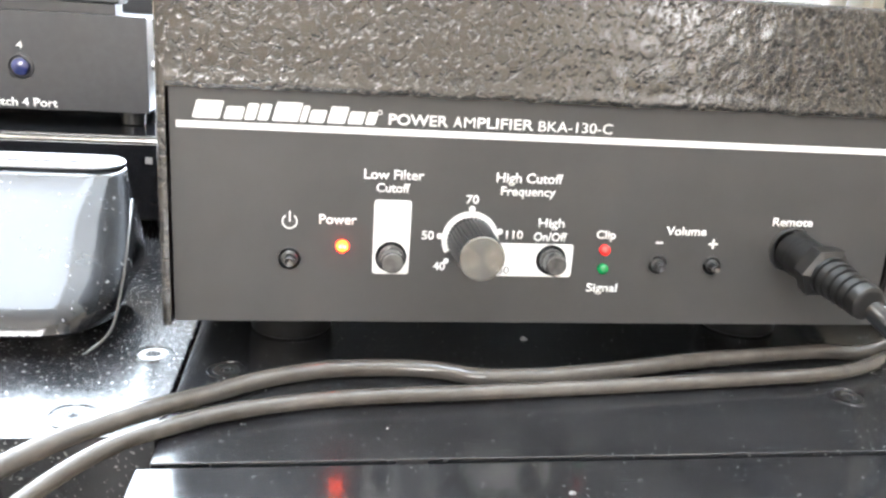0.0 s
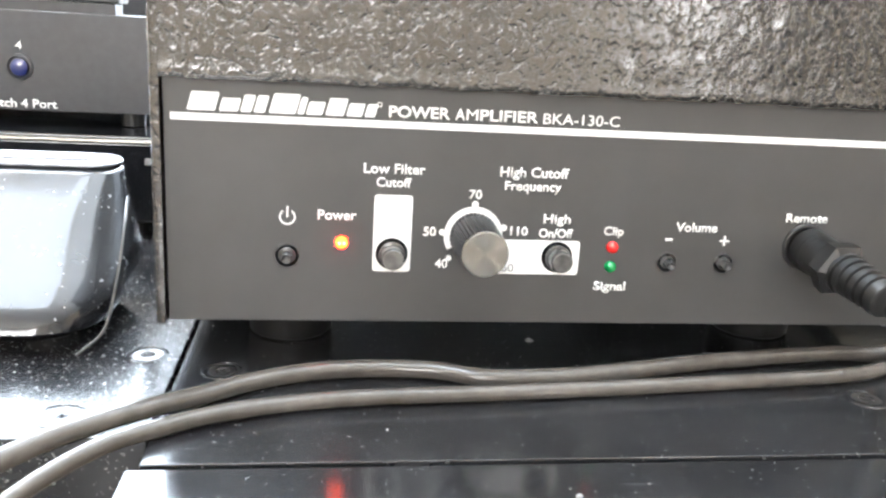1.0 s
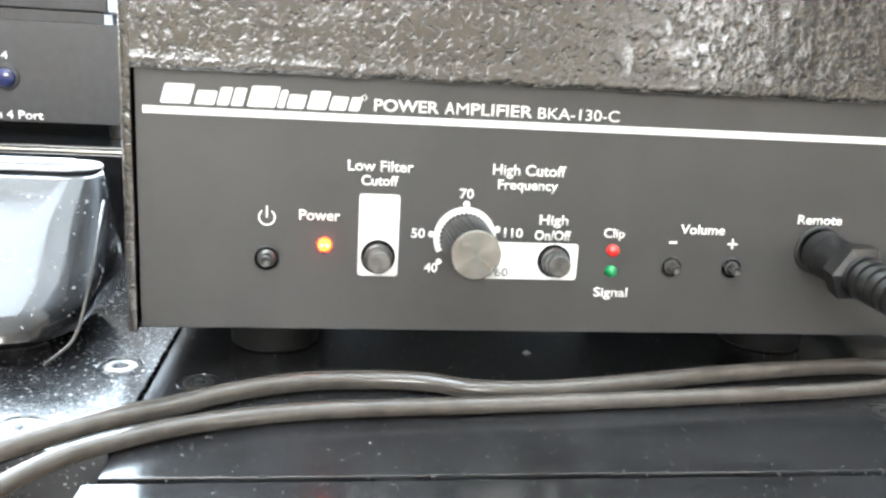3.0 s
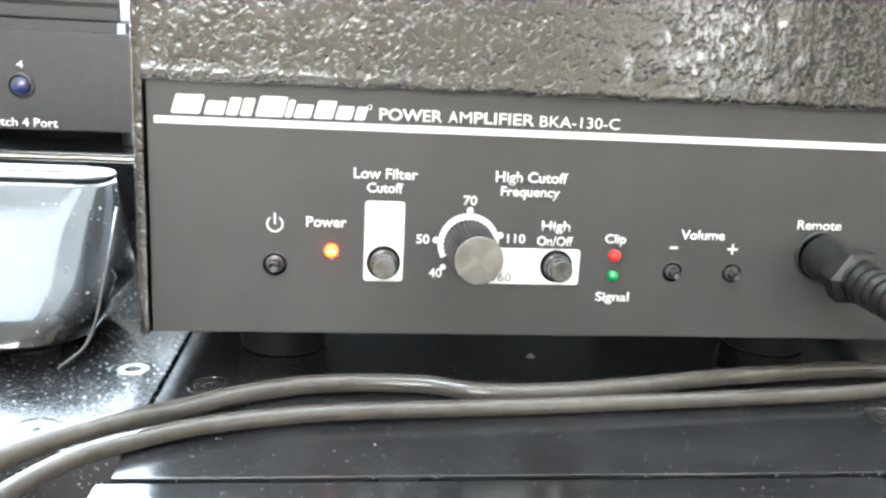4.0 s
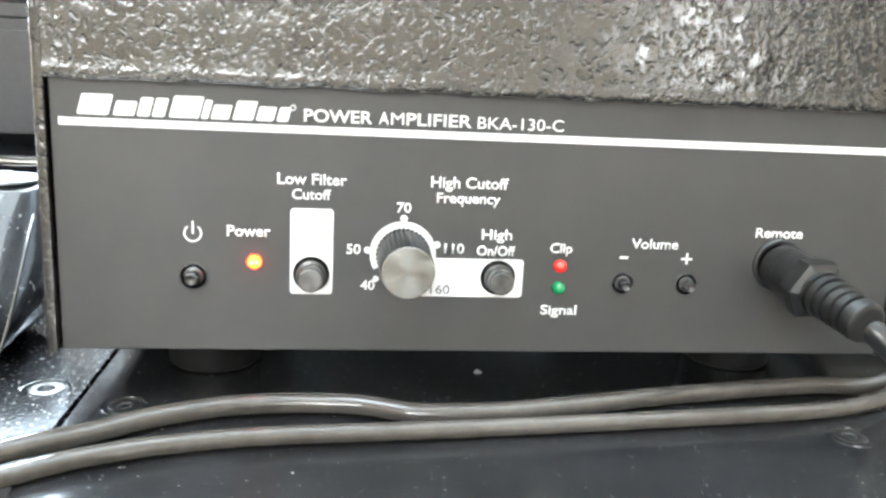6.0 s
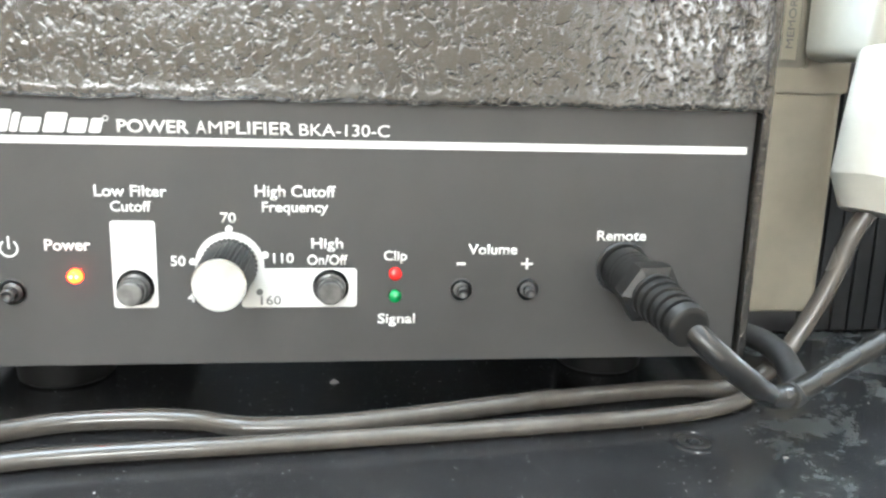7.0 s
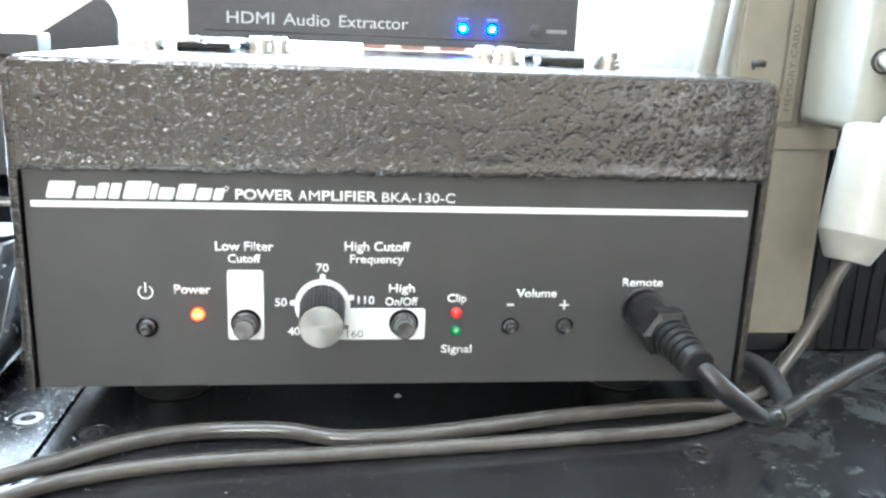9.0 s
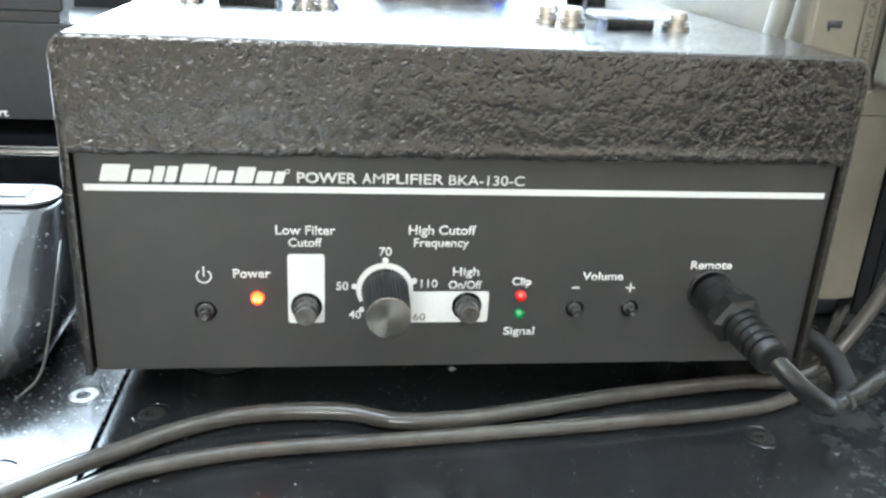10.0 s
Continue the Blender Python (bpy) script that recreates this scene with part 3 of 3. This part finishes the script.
    part("scale_dot", plate(circle(-15.6, 29.9, 0.75, 20), [], -0.18, -0.11), INK_GREY, ink, "grey printed dot", 0)
    part("lettering", writing("160", -15.4, -11.0, 27.0, 2.0, -0.2, 0.01), INK_GREY, ink, "grey printed figures", 0)
    # rotary knob
    knob = part("knob", turned((cx, -0.4, cz), (0, -1, 0), [(0, 6.1), (1.2, 6.1), (1.6, 5.85), (15.6, 5.6), (16.1, 5.45)], 72, flute=0.075, flutes=36), BLACK_PLASTIC, amp, "black fluted rotary knob", 20)
    face = turned((0, 0, 0), (0, -1, 0), [(0, 5.45), (0.5, 5.4), (0.62, 5.2), (0.62, 0)], 64)
    cap = linked("cap", face, SPUN, 30)
    cap.parent = knob
    cap.matrix_parent_inverse = Matrix.Translation(-amp.location)
    cap.location = (cx * MM, -16.5 * MM, cz * MM)
    cap.parent = knob
    cap.matrix_parent_inverse = Matrix.Identity(4)
    tagged(cap, "spun aluminium knob face")
    # push switches
    for x in (-41.7, -0.2):
        button = part("push_button", turned((x, 7, 31.0), (0, -1, 0), [(0, 3.35), (8.3, 3.35), (8.7, 3.2), (8.8, 2.85), (12.0, 2.8), (12.5, 2.6)], 36), STICK, amp, "round dark push button")
        part("cap", turned((x, -5.4, 31.0), (0, -1, 0), [(0, 2.55), (0.25, 2.5), (0.45, 2.25), (0.35, 0)], 36), BUTTON_CAP, button, "scuffed silver-grey cap")
        part("bezel", turned((x, 6, 31.0), (0, -1, 0), [(0, 4.1), (5.9, 3.97), (5.95, 3.85), (0, 3.7)], 32), RECESS_SHADE, button)
    for x, z, r in ((-66.8, 30.1, 2.9), (28.9, 30.2, 2.6), (44.1, 30.2, 2.6)):
        stick = part("small_button", turned((x, 7, z), (0, -1, 0), [(0, r * 0.74), (7.4, r * 0.74), (7.7, r * 0.66), (7.8, r * 0.52), (10.0, r * 0.47), (10.3, r * 0.38), (9.9, r * 0.22), (9.7, 0)], 24), STICK, amp, "short black push button")
        part("bezel", turned((x, 6, z), (0, -1, 0), [(0, r + 0.1), (6.2, r - 0.02), (6.35, r - 0.2), (1, r - 0.35)], 24), BLACK_PLASTIC, stick)
    # lamps
    dome = [(0, 1.5), (2.0, 1.5), (2.5, 1.36), (2.9, 0.95), (3.1, 0.4), (3.13, 0)]
    for x, z, mat, label in ((-53.9, 33.6, LED_ORANGE, "glowing orange power lamp"), (14.0, 33.9, LED_RED, "red lamp lens"), (14.0, 28.8, LED_GREEN, "green lamp lens")):
        lamp = part("led", turned((x, 1.6, z), (0, -1, 0), dome, 24), mat, amp, label)
        if mat is LED_ORANGE:
            for dx in (-0.55, 0.6):
                part("chip", turned((x + dx, -1.1, z + 0.1), (0, -1, 0), [(0, 0.36), (0.42, 0.34), (0.5, 0)], 12), LED_CORE, lamp)
    # socket for the remote
    part("socket", turned((66.0, 8, 35.2), (0, -1, 0), [(0, 6.1), (8.4, 6.1), (8.7, 5.8), (8.7, 5.2), (2, 5.1)], 40), BLACK_PLASTIC, amp, "round black multi-pin socket")
    for x, y in ((-67, 31), (73, 34), (-67, 170), (73, 170)):
        part("foot", turned((x, y, 0), (0, 0, 1), [(0, 10.6), (0.6, 11.4), (3, 11.6), (11.6, 12.4), (12.7, 12.4)], 32), FOOT_RUBBER, amp, "round black rubber foot")
    return amp


amplifier()


def clamp(x0, y0, x1, y1, extra):
    """A raised plate held by two stacked screws on the cover."""
    c = thing("terminal_clamp", (x0 + x1) / 2, (y0 + y1) / 2, 98.3, "steel screws with washers holding a clear plastic bridge on the cover", "terminal", "terminals on the cover")
    spots = [(x0, y0), (x1, y1)] + extra
    for x, y in spots:
        part("screw", turned((x, y, 98.3), (0, 0, 1), [(0, 4.3), (1.0, 4.3), (1.05, 2.9), (1.6, 2.9), (1.65, 4.0), (2.3, 4.0), (2.35, 2.8), (2.8, 2.8), (2.85, 3.4), (4.6, 3.3), (5.2, 2.6), (5.3, 0)], 24), BRASS if x > 20 else STEEL, c, "stacked screw, nut and washer")
    d = Vector((x1 - x0, y1 - y0, 0)).normalized()
    n = Vector((-d.y, d.x, 0))
    a, e = Vector((x0, y0, 0)) + d * 5.5, Vector((x1, y1, 0)) - d * 5.0

    def slab(p0, p1, half, z0, z1, bev):
        b = box(0, (p1 - p0).length, -half, half, z0, z1, bev)
        bmesh.ops.transform(b, matrix=Matrix.Translation(p0) @ Matrix.Rotation(math.atan2(d.y, d.x), 4, "Z"), verts=b.verts)
        return b

    mid = (a + e) / 2
    part("block", slab(a + d * 4, e - d * 3, 5, 98.3, 101.0, 0.4), GLOSS_BLACK, c, "black block under the bridge")
    part("bridge", slab(a, mid - d * 0.8, 5.5, 101.1, 103.0, 0.7), CLEAR, c, "clear plastic bridge")
    part("bridge", slab(mid + d * 0.8, e + d * 1.5, 5.5, 101.1, 102.8, 0.7), CLEAR, c, "clear plastic bridge")


clamp(-77.9, 75.0, -43.6, 68.4, [(-38.0, 72.0)])
clamp(33.0, 47.5, 64.4, 46.8, [(27.5, 55.0)])


# ---------------------------------------------------------------- box on the amplifier
def extractor():
    """A flat black box, turned a little, on four feet on the cover."""
    e = thing("audio_extractor", 0, 165, 98.3, "flat black box with white lettering and two blue lamps", "electronics")
    turn = Matrix.Translation((-1.5, 128.5, 0)) @ Matrix.Rotation(radians(-6.2), 4, "Z")

    def here(bm):
        bmesh.ops.transform(bm, matrix=turn, verts=bm.verts)
        return bm

    part("body", here(box(-76, 76, 1.2, 66, 101.7, 122.6, 0.6)), DEVICE_BLACK, e)
    front = part("front_plate", here(box(-76.4, 76.4, -0.4, 1.1, 101.5, 122.9, 0.3)), DEVICE_BLACK, e, "satin black front plate")
    part("groove", here(box(-70, 70, -0.45, -0.38, 104.4, 104.8)), GLOSS_BLACK, front)
    for body, x0, x1 in (("HDMI", -61.0, -42.6), ("Audio", -39.0, -20.8), ("Extractor", -17.0, 10.0)):
        part("lettering", here(writing(body, x0, x1, 107.6, 4.4, -0.5, 0.0)), EXTRACTOR_INK, front, "", 0)
    for x in (31.5, 43.0):
        lamp = part("led", here(turned((x, 0.5, 109.0), (0, -1, 0), [(0, 2.0), (1.4, 2.0), (2.0, 1.4), (2.2, 0)], 20)), LED_BLUE, e, "glowing blue lamp")
        part("chip", here(turned((x, -1.2, 109.0), (0, -1, 0), [(0, 1.45), (1.0, 1.35), (1.25, 0)], 16)), LED_BLUE_CORE, lamp)
        part("mark", here(box(x - 2.2, x + 2.2, -0.5, -0.3, 112.2, 113.0)), INK_GREY, front)
    part("button", here(turned((60.5, 1, 109.0), (0, -1, 0), [(0, 2.6), (2.0, 2.6), (2.2, 2.2), (2.2, 0)], 24)), BLACK_PLASTIC, e, "round black button")
    part("mark", here(box(64.5, 72.5, -0.5, -0.3, 108.4, 109.8)), INK_GREY, front, "grey printed mark")
    for x in (-66, 66):
        for y in (8, 58):
            part("foot", here(turned((x, y, 98.3), (0, 0, 1), [(0, 3.6), (3.2, 4.0)], 20)), RUBBER, e)


extractor()


# ---------------------------------------------------------------- the pale console on its side
def pale_console():
    c = thing("games_console", 124, 150, 0, "yellowed grey games console standing on its side", "games console")
    part("body", box(108.3, 146.5, 50.5, 330, 8, 300, 2.5, 3), BEIGE, c)
    part("base", box(110, 144, 56, 320, 0, 7.9, 1), DEVICE_BLACK, c, "dark base strip")
    part("front_panel", plate(loop_round(109.2, 146.3, 74.2, 280, 1.5), [loop_round(123.6, 133.4, 81.0, 150, 1.4)], 48.8, 50.4), BEIGE, c, "yellowed grey front with a card slot")
    part("lower_front", plate(loop_round(109.2, 141.0, 9.5, 73.6, 1.5), [], 49.2, 50.4), BEIGE, c, "plain yellowed lower front")
    slot = part("card_slot", plate(loop_round(123.8, 133.2, 81.2, 149.8, 1.2), [], 49.8, 50.3), BEIGE_SLOT_SHADE, c, "recessed memory card slot")
    part("slot_flap", box(124.9, 129.6, 49.1, 49.7, 83.2, 148, 0.25), BEIGE, slot, "pale slot flap")
    # solid strip, its darker colour stands for the shaded gap
    part("slot_gap", box(129.9, 131.3, 49.4, 49.75, 82.8, 148.5), BEIGE_SLOT_SHADE, slot)
    part("lettering", writing("MEMORY CARD", 0, 27.5, 0, 2.1, 48.98, 0.0, turn=(128.2, 86.5)), SLOT_INK, slot, "grey upright lettering", 0)
    part("lettering", writing("1", 0, 2.2, 0, 4.6, 48.65, 0.02, turn=(117.8, 100.3)), DARK_PRINT, c, "dark figure one", 0)
    part("figure_flag", box(113.5, 114.3, 48.6, 48.8, 99.3, 101.0), DARK_PRINT, c, "", 0)


pale_console()


def dark_console():
    c = thing("games_console", 185, 150, 0, "black ribbed games console standing upright", "games console")
    part("body", box(148.5, 225, 56.0, 250, 0, 300, 1.0), CONSOLE_BLACK, c)
    for k in range(13):
        x = 149.5 + k * 5.6
        part("rib", box(x, x + 4.7, 55.0, 56.1, 1, 299, 0.3), CONSOLE_BLACK, c, "raised black rib")
    front = part("label_strip", box(172.2, 183.4, 54.2, 54.95, 30, 280, 0.2), CONSOLE_BLACK, c)
    part("lettering", writing("MEMORY CARD", 0, 22, 0, 2.2, 54.1, 0.0, turn=(180.9, 86)), PRINT_DIM, front, "grey upright lettering", 0)
    part("lettering", writing("2", 0, 2.0, 0, 3.2, 54.1, 0.0, turn=(174.6, 96)), PRINT_DIM, front, "grey figure two", 0)


dark_console()


# ---------------------------------------------------------------- cables
def controller_cable():
    c = thing("controller_cable", 60, 0, 0, "grey cable with pale plug and off-white ferrite sleeve", "cable")
    b = box(130.4, 142.0, 15.5, 48.6, 83, 125, 3.6, 4)
    plug = part("plug", b, PLUG_GREY, c, "pale grey plug block in the console")
    part("grommet", turned((136.0, 16.6, 104.0), (0, -1, 0), [(0, 3.9), (1.3, 3.7), (1.4, 3.0), (0, 2.9)], 28), RECESS_SHADE, plug, "near-black ring standing for the shaded cable opening")
    part("cable", tube([(135.8, 20, 105), (136.8, 13.0, 103.5), (139.6, 9.5, 98), (140.0, 10.5, 91), (137.8, 13.0, 84.0)], 2.6), PLUG_GREY, c, "pale cable between plug and sleeve")
    top, low = Vector((137.3, 13.5, 85.3)), Vector((129.6, 8.0, 47.2))
    length = (top - low).length
    part("ferrite", turned(top, low - top, [(0, 8.0), (0.7, 9.5), (1.6, 9.9), (length * 0.5, 10.0), (length - 8, 9.9), (length - 7.6, 9.8), (length, 6.4), (length + 0.3, 5.6)], 40), FERRITE, c, "off-white ferrite sleeve")
    pts = [(130.0, 8.2, 47), (126.8, 8.5, 40.5), (122.8, 8.5, 28.5), (116.0, 8.2, 15.5), (109.5, 7.6, 7.0), (99, 6.6, 2.6), (82, 6.8, 2.4), (48, 1.2, 2.4), (16.7, -6.0, 2.4), (-0.4, -9.2, 2.4), (-18, -9.4, 2.4), (-30.3, -5.0, 2.4), (-44.5, -3.9, 2.4), (-59.7, -5.6, 2.4), (-73.9, -11.5, 2.4), (-84.3, -18.6, 2.4), (-93.6, -26.3, 3.4), (-101.9, -33.0, 3.6), (-112, -40.0, 2.6), (-124, -50, 0), (-150, -72, -8), (-190, -100, -25.4)]
    part("cable", tube(pts, 2.35), GREY_CABLE, c, "grey cable")


controller_cable()

pts = [(150, 60, 2.1), (118, 22, 2.1), (104, 4.0, 2.1), (90, -4.4, 2.1), (73.2, -8.5, 2.1), (42.2, -12.0, 2.1), (13.8, -14.8, 2.1), (-19, -17.6, 2.1), (-44.8, -19.4, 2.1), (-58.8, -21.2, 2.1), (-72.1, -24.5, 2.1), (-82.4, -28.4, 2.1), (-91.6, -34.0, 2.1), (-100.3, -39.5, 1.6), (-110, -47.5, -1), (-126, -62, -8), (-170, -95, -25.7)]
whole("cable", tube(pts, 2.0), GREY_CABLE, "thin grey cable lying in front of the amplifier", "cable")
whole("cable", tube([(103.0, 90, 3.1), (102.8, 80, 30), (102.6, 66, 75), (102.8, 60, 98), (103.3, 58, 112), (103.8, 56, 130), (104.2, 54, 170), (104.6, 54, 280), (107, 70, 304), (120, 110, 303.7), (126, 180, 303.7)], 3.5), PALE_CABLE, "pale grey cable rising beside the pale console", "cable")


def remote_cable():
    c = thing("remote_cable", 90, -15, 0, "black cable plugged into the amplifier, with a black choke", "cable")
    s, e = Vector((66.0, -0.9, 35.2)), Vector((69.8, -25.5, 30.9))
    d = e - s
    ln = d.length
    plug = part("plug", turned(s, d, [(0, 5.3), (ln * 0.40, 5.6), (ln * 0.41, 4.8), (ln * 0.6, 4.4)], 28), RUBBER, c, "black moulded plug", 30)
    part("collar", turned(s + d * 0.36, d, [(0, 5.7), (0.6, 6.9), (4.4, 7.2), (5.2, 5.9), (5.6, 4.8)], 6), RUBBER, plug, "six-sided grip collar", 20)
    for k in range(3):
        part("grip_ring", turned(s + d * (0.10 + 0.07 * k), d, [(0, 5.1), (0.2, 5.5), (0.8, 5.5), (1.0, 5.1)], 28), RUBBER, plug, "", 30)
    prof = []
    for k in range(5):
        r = 5.2 - 0.16 * k
        x = ln * (0.55 + 0.1 * k)
        prof += [(x, r), (x + ln * 0.055, r), (x + ln * 0.06, r - 0.7), (x + ln * 0.098, r - 0.7)]
    part("strain_relief", turned(s, d, prof + [(ln * 1.05, 4.6), (ln * 1.14, 4.4), (ln * 1.17, 3.2)], 28), RUBBER, c, "ribbed strain relief")
    part("cable", tube([tuple(s + d * 0.9), (72.2, -28.5, 28.6), (77.8, -31.0, 23.6), (84.5, -29.0, 18.4), (91.2, -24.4, 13.6), (97, -20.4, 11.6), (103, -17.0, 11.6), (112, -13.0, 14.0), (122, -10.0, 17.8), (131, -8.0, 21.2), (144, -8.2, 27.5)], 2.6), DARK_CABLE, c, "black cable")
    t0, t1 = Vector((138.5, -7.0, 22.8)), Vector((158, -14, 43))
    part("choke", turned(t0, t1 - t0, [(5, 2.6), (5, 6.0), (0.3, 6.4), (0, 6.8), (0.6, 7.4), (2.5, 7.7), (36, 9.0), (39, 8.4), (39.5, 3)], 32), RUBBER, c, "black cylindrical choke")
    part("cable", tube([(160, -14.5, 45), (176, -22, 52), (192, -30, 36), (202, -30, 12), (220, -10, 3.2), (260, 20, 2.9)], 2.9), DARK_CABLE, c)
    part("cable", tube([(98.5, -19.6, 11.2), (102.0, -16.6, 10.6), (105.8, -11.5, 9.6), (108.5, -4, 10.2), (109.2, 4.0, 12.4), (106.5, 11.0, 14.0), (103.0, 20, 12.5), (101.6, 34, 5.5), (101.5, 48, 3.1), (101.8, 70, 3.1)], 3.0), STRAP, c, "looped dusty black cable")


remote_cable()


# ---------------------------------------------------------------- things beside the amplifier
def hdmi_switch():
    s = thing("video_switch", -185, 165, 40, "flat black metal switch box with round blue buttons", "electronics")
    part("body", box(-240, -126, 142, 205, 45.0, 81.0, 0.8), DEVICE_BLACK, s)
    front = part("front_plate", box(-240.3, -125.8, 140.2, 141.9, 44.8, 81.3, 0.3), DEVICE_BLACK, s, "satin black front plate")
    for k, x in enumerate((-229, -210, -191, -172)):
        b = part("button", turned((x, 141, 60.9), (0, -1, 0), [(0, 4.9), (1.8, 4.8), (2.0, 4.0), (1.2, 3.6), (1.2, 0)], 32), DEVICE_BLACK, s, "round black button")
        part("lens", turned((x + 0.3, 140.2, 60.7), (0, -1, 0), [(0, 3.3), (1.4, 3.2), (2.0, 2.2), (2.1, 0)], 28), BLUE_LENS, b, "dark blue lens")
    part("lettering", writing("4", -173.2, -170.8, 67.4, 2.6, 140.1, 0.01), INK, front, "", 0)
    part("lettering", writing("Switch 4 Port", -187, -159.6, 45.9, 3.0, 140.1, 0.015), INK, front, "", 0)
    part("side_screw", turned((-126.2, 150, 62.5), (1, 0, 0), [(0, 2.0), (1.0, 1.9), (1.5, 1.0), (1.5, 0)], 20), STEEL, s, "bright side screw")
    for x in (-232, -134):
        for y in (150, 196):
            part("foot", turned((x, y, 39.3), (0, 0, 1), [(0, 4.5), (5.6, 5)], 20), RUBBER, s)


hdmi_switch()


def slab_device():
    d = thing("disc_player", -230, 200, 0, "flat glossy black disc player under the switch box", "electronics")
    part("body", box(-400, -99.5, 122.5, 330, 6, 39, 1.0), GLOSS_BLACK, d)
    part("front", box(-400.5, -99.3, 119.8, 122.3, 7, 36.6, 0.8), GLOSS_BLACK, d, "glossy black front")
    part("trim_line", box(-400.6, -99.2, 119.4, 122.4, 36.8, 37.6, 0.2), BRASS, d, "thin metal trim line")
    part("mark", box(-124.0, -121.5, 119.5, 119.75, 29.0, 31.5), INK_GREY, d)
    for x in (-385, -115):
        for y in (140, 310):
            part("foot", turned((x, y, 0), (0, 0, 1), [(0, 9), (5.9, 10)], 24), RUBBER, d)


slab_device()


def router():
    w = thing("router", -190, 149, 81.3, "dark flat box on the switch box", "electronics")
    part("body", box(-250, -135.6, 141, 157, 85.5, 100.6, 1.0), DEVICE_BLACK, w)
    part("skirt", box(-247, -137.5, 143, 155, 81.3, 85.4, 0.2), DEVICE_BLACK, w)
    part("front_strip", box(-249, -136.6, 140.6, 140.95, 90.5, 92.3), GLOSS_BLACK, w, "glossy dark strip")


router()


def wedge_device():
    """A dark case with a sloping shoulder, behind the switch."""
    b = bmesh.new()
    prof = [(-240, 39.3), (-124, 39.3), (-122.5, 107), (-125.5, 114), (-130, 118), (-134.5, 115), (-157, 99.5), (-240, 99.5)]
    for y in (212, 234):
        b.faces.new([b.verts.new((x, y, z)) for x, z in prof])
    b.verts.ensure_lookup_table()
    n = len(prof)
    for i in range(n):
        j = (i + 1) % n
        b.faces.new((b.verts[i], b.verts[j], b.verts[n + j], b.verts[n + i]))
    bmesh.ops.bevel(b, geom=b.edges[:], offset=0.7, segments=2, affect="EDGES")
    sp = thing("speaker", -180, 223, 39, "dark case with a sloping shoulder behind the switch box", "speaker")
    part("body", b, DEVICE_BLACK, sp)
    part("back", box(-238, -126, 234.2, 237, 41, 98, 0.5), GLOSS_BLACK, sp)


wedge_device()


def gloss_box():
    """A low glossy black box with a leaning rounded front and a silver lid."""
    g = thing("controller", -160, 60, 0, "glossy black desktop controller with leaning front and silver top", "controller")

    def shell(z_rows):
        b = bmesh.new()
        rings = []
        for z, x1, y0, rr in z_rows:
            pts = loop_round(-260, x1, y0, 67, min(rr, (67 - y0) / 2 - 0.3), 10)
            rings.append([b.verts.new((x, y, z)) for x, y in pts])
        for r0, r1 in zip(rings, rings[1:]):
            for i in range(len(r0)):
                j = (i + 1) % len(r0)
                b.faces.new((r0[i], r0[j], r1[j], r1[i]))
        b.faces.new(rings[0])
        b.faces.new(rings[-1])
        return b

    part("body", shell([(3.5, -123, 12, 12), (4.6, -117, 7.5, 15), (7.0, -113.2, 5.0, 17), (11, -111.3, 6.4, 18), (14, -111.0, 9.6, 18), (18, -111.2, 15.6, 18), (24, -112.2, 25.2, 18), (30, -113.8, 33.8, 16), (35, -115.4, 41.4, 12.5), (38.5, -116.8, 46.8, 9.8), (40.5, -118.0, 50, 8)]), GLOSS_DUSTY, g, "dusty glossy black shell", 60)
    part("rim", shell([(40.6, -117.6, 49.6, 8), (41.3, -117.6, 49.6, 8), (41.7, -118.4, 50.4, 7)]), SILVER, g, "silver rim", 40)
    for x in (-238, -205, -172, -139):
        part("key", box(x - 13, x + 13, 54, 63, 41.7, 42.6, 0.4, 3), SILVER, g, "flat silver key")
    part("edge_trim", tube([(-110.5, 33, 36), (-109.6, 24, 30), (-109.8, 14, 18), (-111.5, 7.0, 8), (-117, 2.8, 3.0)], 0.4, 10), STICK, g, "curved glossy edge trim")
    for x in (-245, -130):
        for y in (26, 58):
            part("foot", turned((x, y, 0), (0, 0, 1), [(0, 6), (3.6, 6.5)], 20), RUBBER, g)


gloss_box()


# ---------------------------------------------------------------- dust and crumbs
def crumbs():
    rng = random.Random(5)
    b = bmesh.new()
    spots = [(0.2, 21.2, 1.3), (-8, -58, 0.8), (35, -70, 0.9), (-20, -66, 0.6), (96, -26, 0.8)]
    while len(spots) < 45:
        x, y = rng.uniform(-150, 150), rng.uniform(-110, 40)
        if x < -90 and y < -34 or x < -110 and y > -2:
            continue
        spots.append((x, y, rng.uniform(0.15, 0.42)))
    for x, y, r in spots:
        z = -0.6 if y < -45 else 0.0
        n = 6
        a0 = rng.uniform(0, 6)
        base = [b.verts.new((x + r * rng.uniform(0.6, 1.3) * math.cos(a0 + 2 * math.pi * k / n), y + r * rng.uniform(0.6, 1.3) * math.sin(a0 + 2 * math.pi * k / n), z + 0.02)) for k in range(n)]
        tip = b.verts.new((x, y, z + r * rng.uniform(0.4, 0.9)))
        for k in range(n):
            b.faces.new((base[k], base[(k + 1) % n], tip))
    whole("crumbs", b, INK_CRUMB, "pale dust crumbs scattered on the black desk", "dust", "stuff", smooth=0)


INK_CRUMB = plain("pale_crumbs", (0.20, 0.195, 0.185), 0.8)
crumbs()
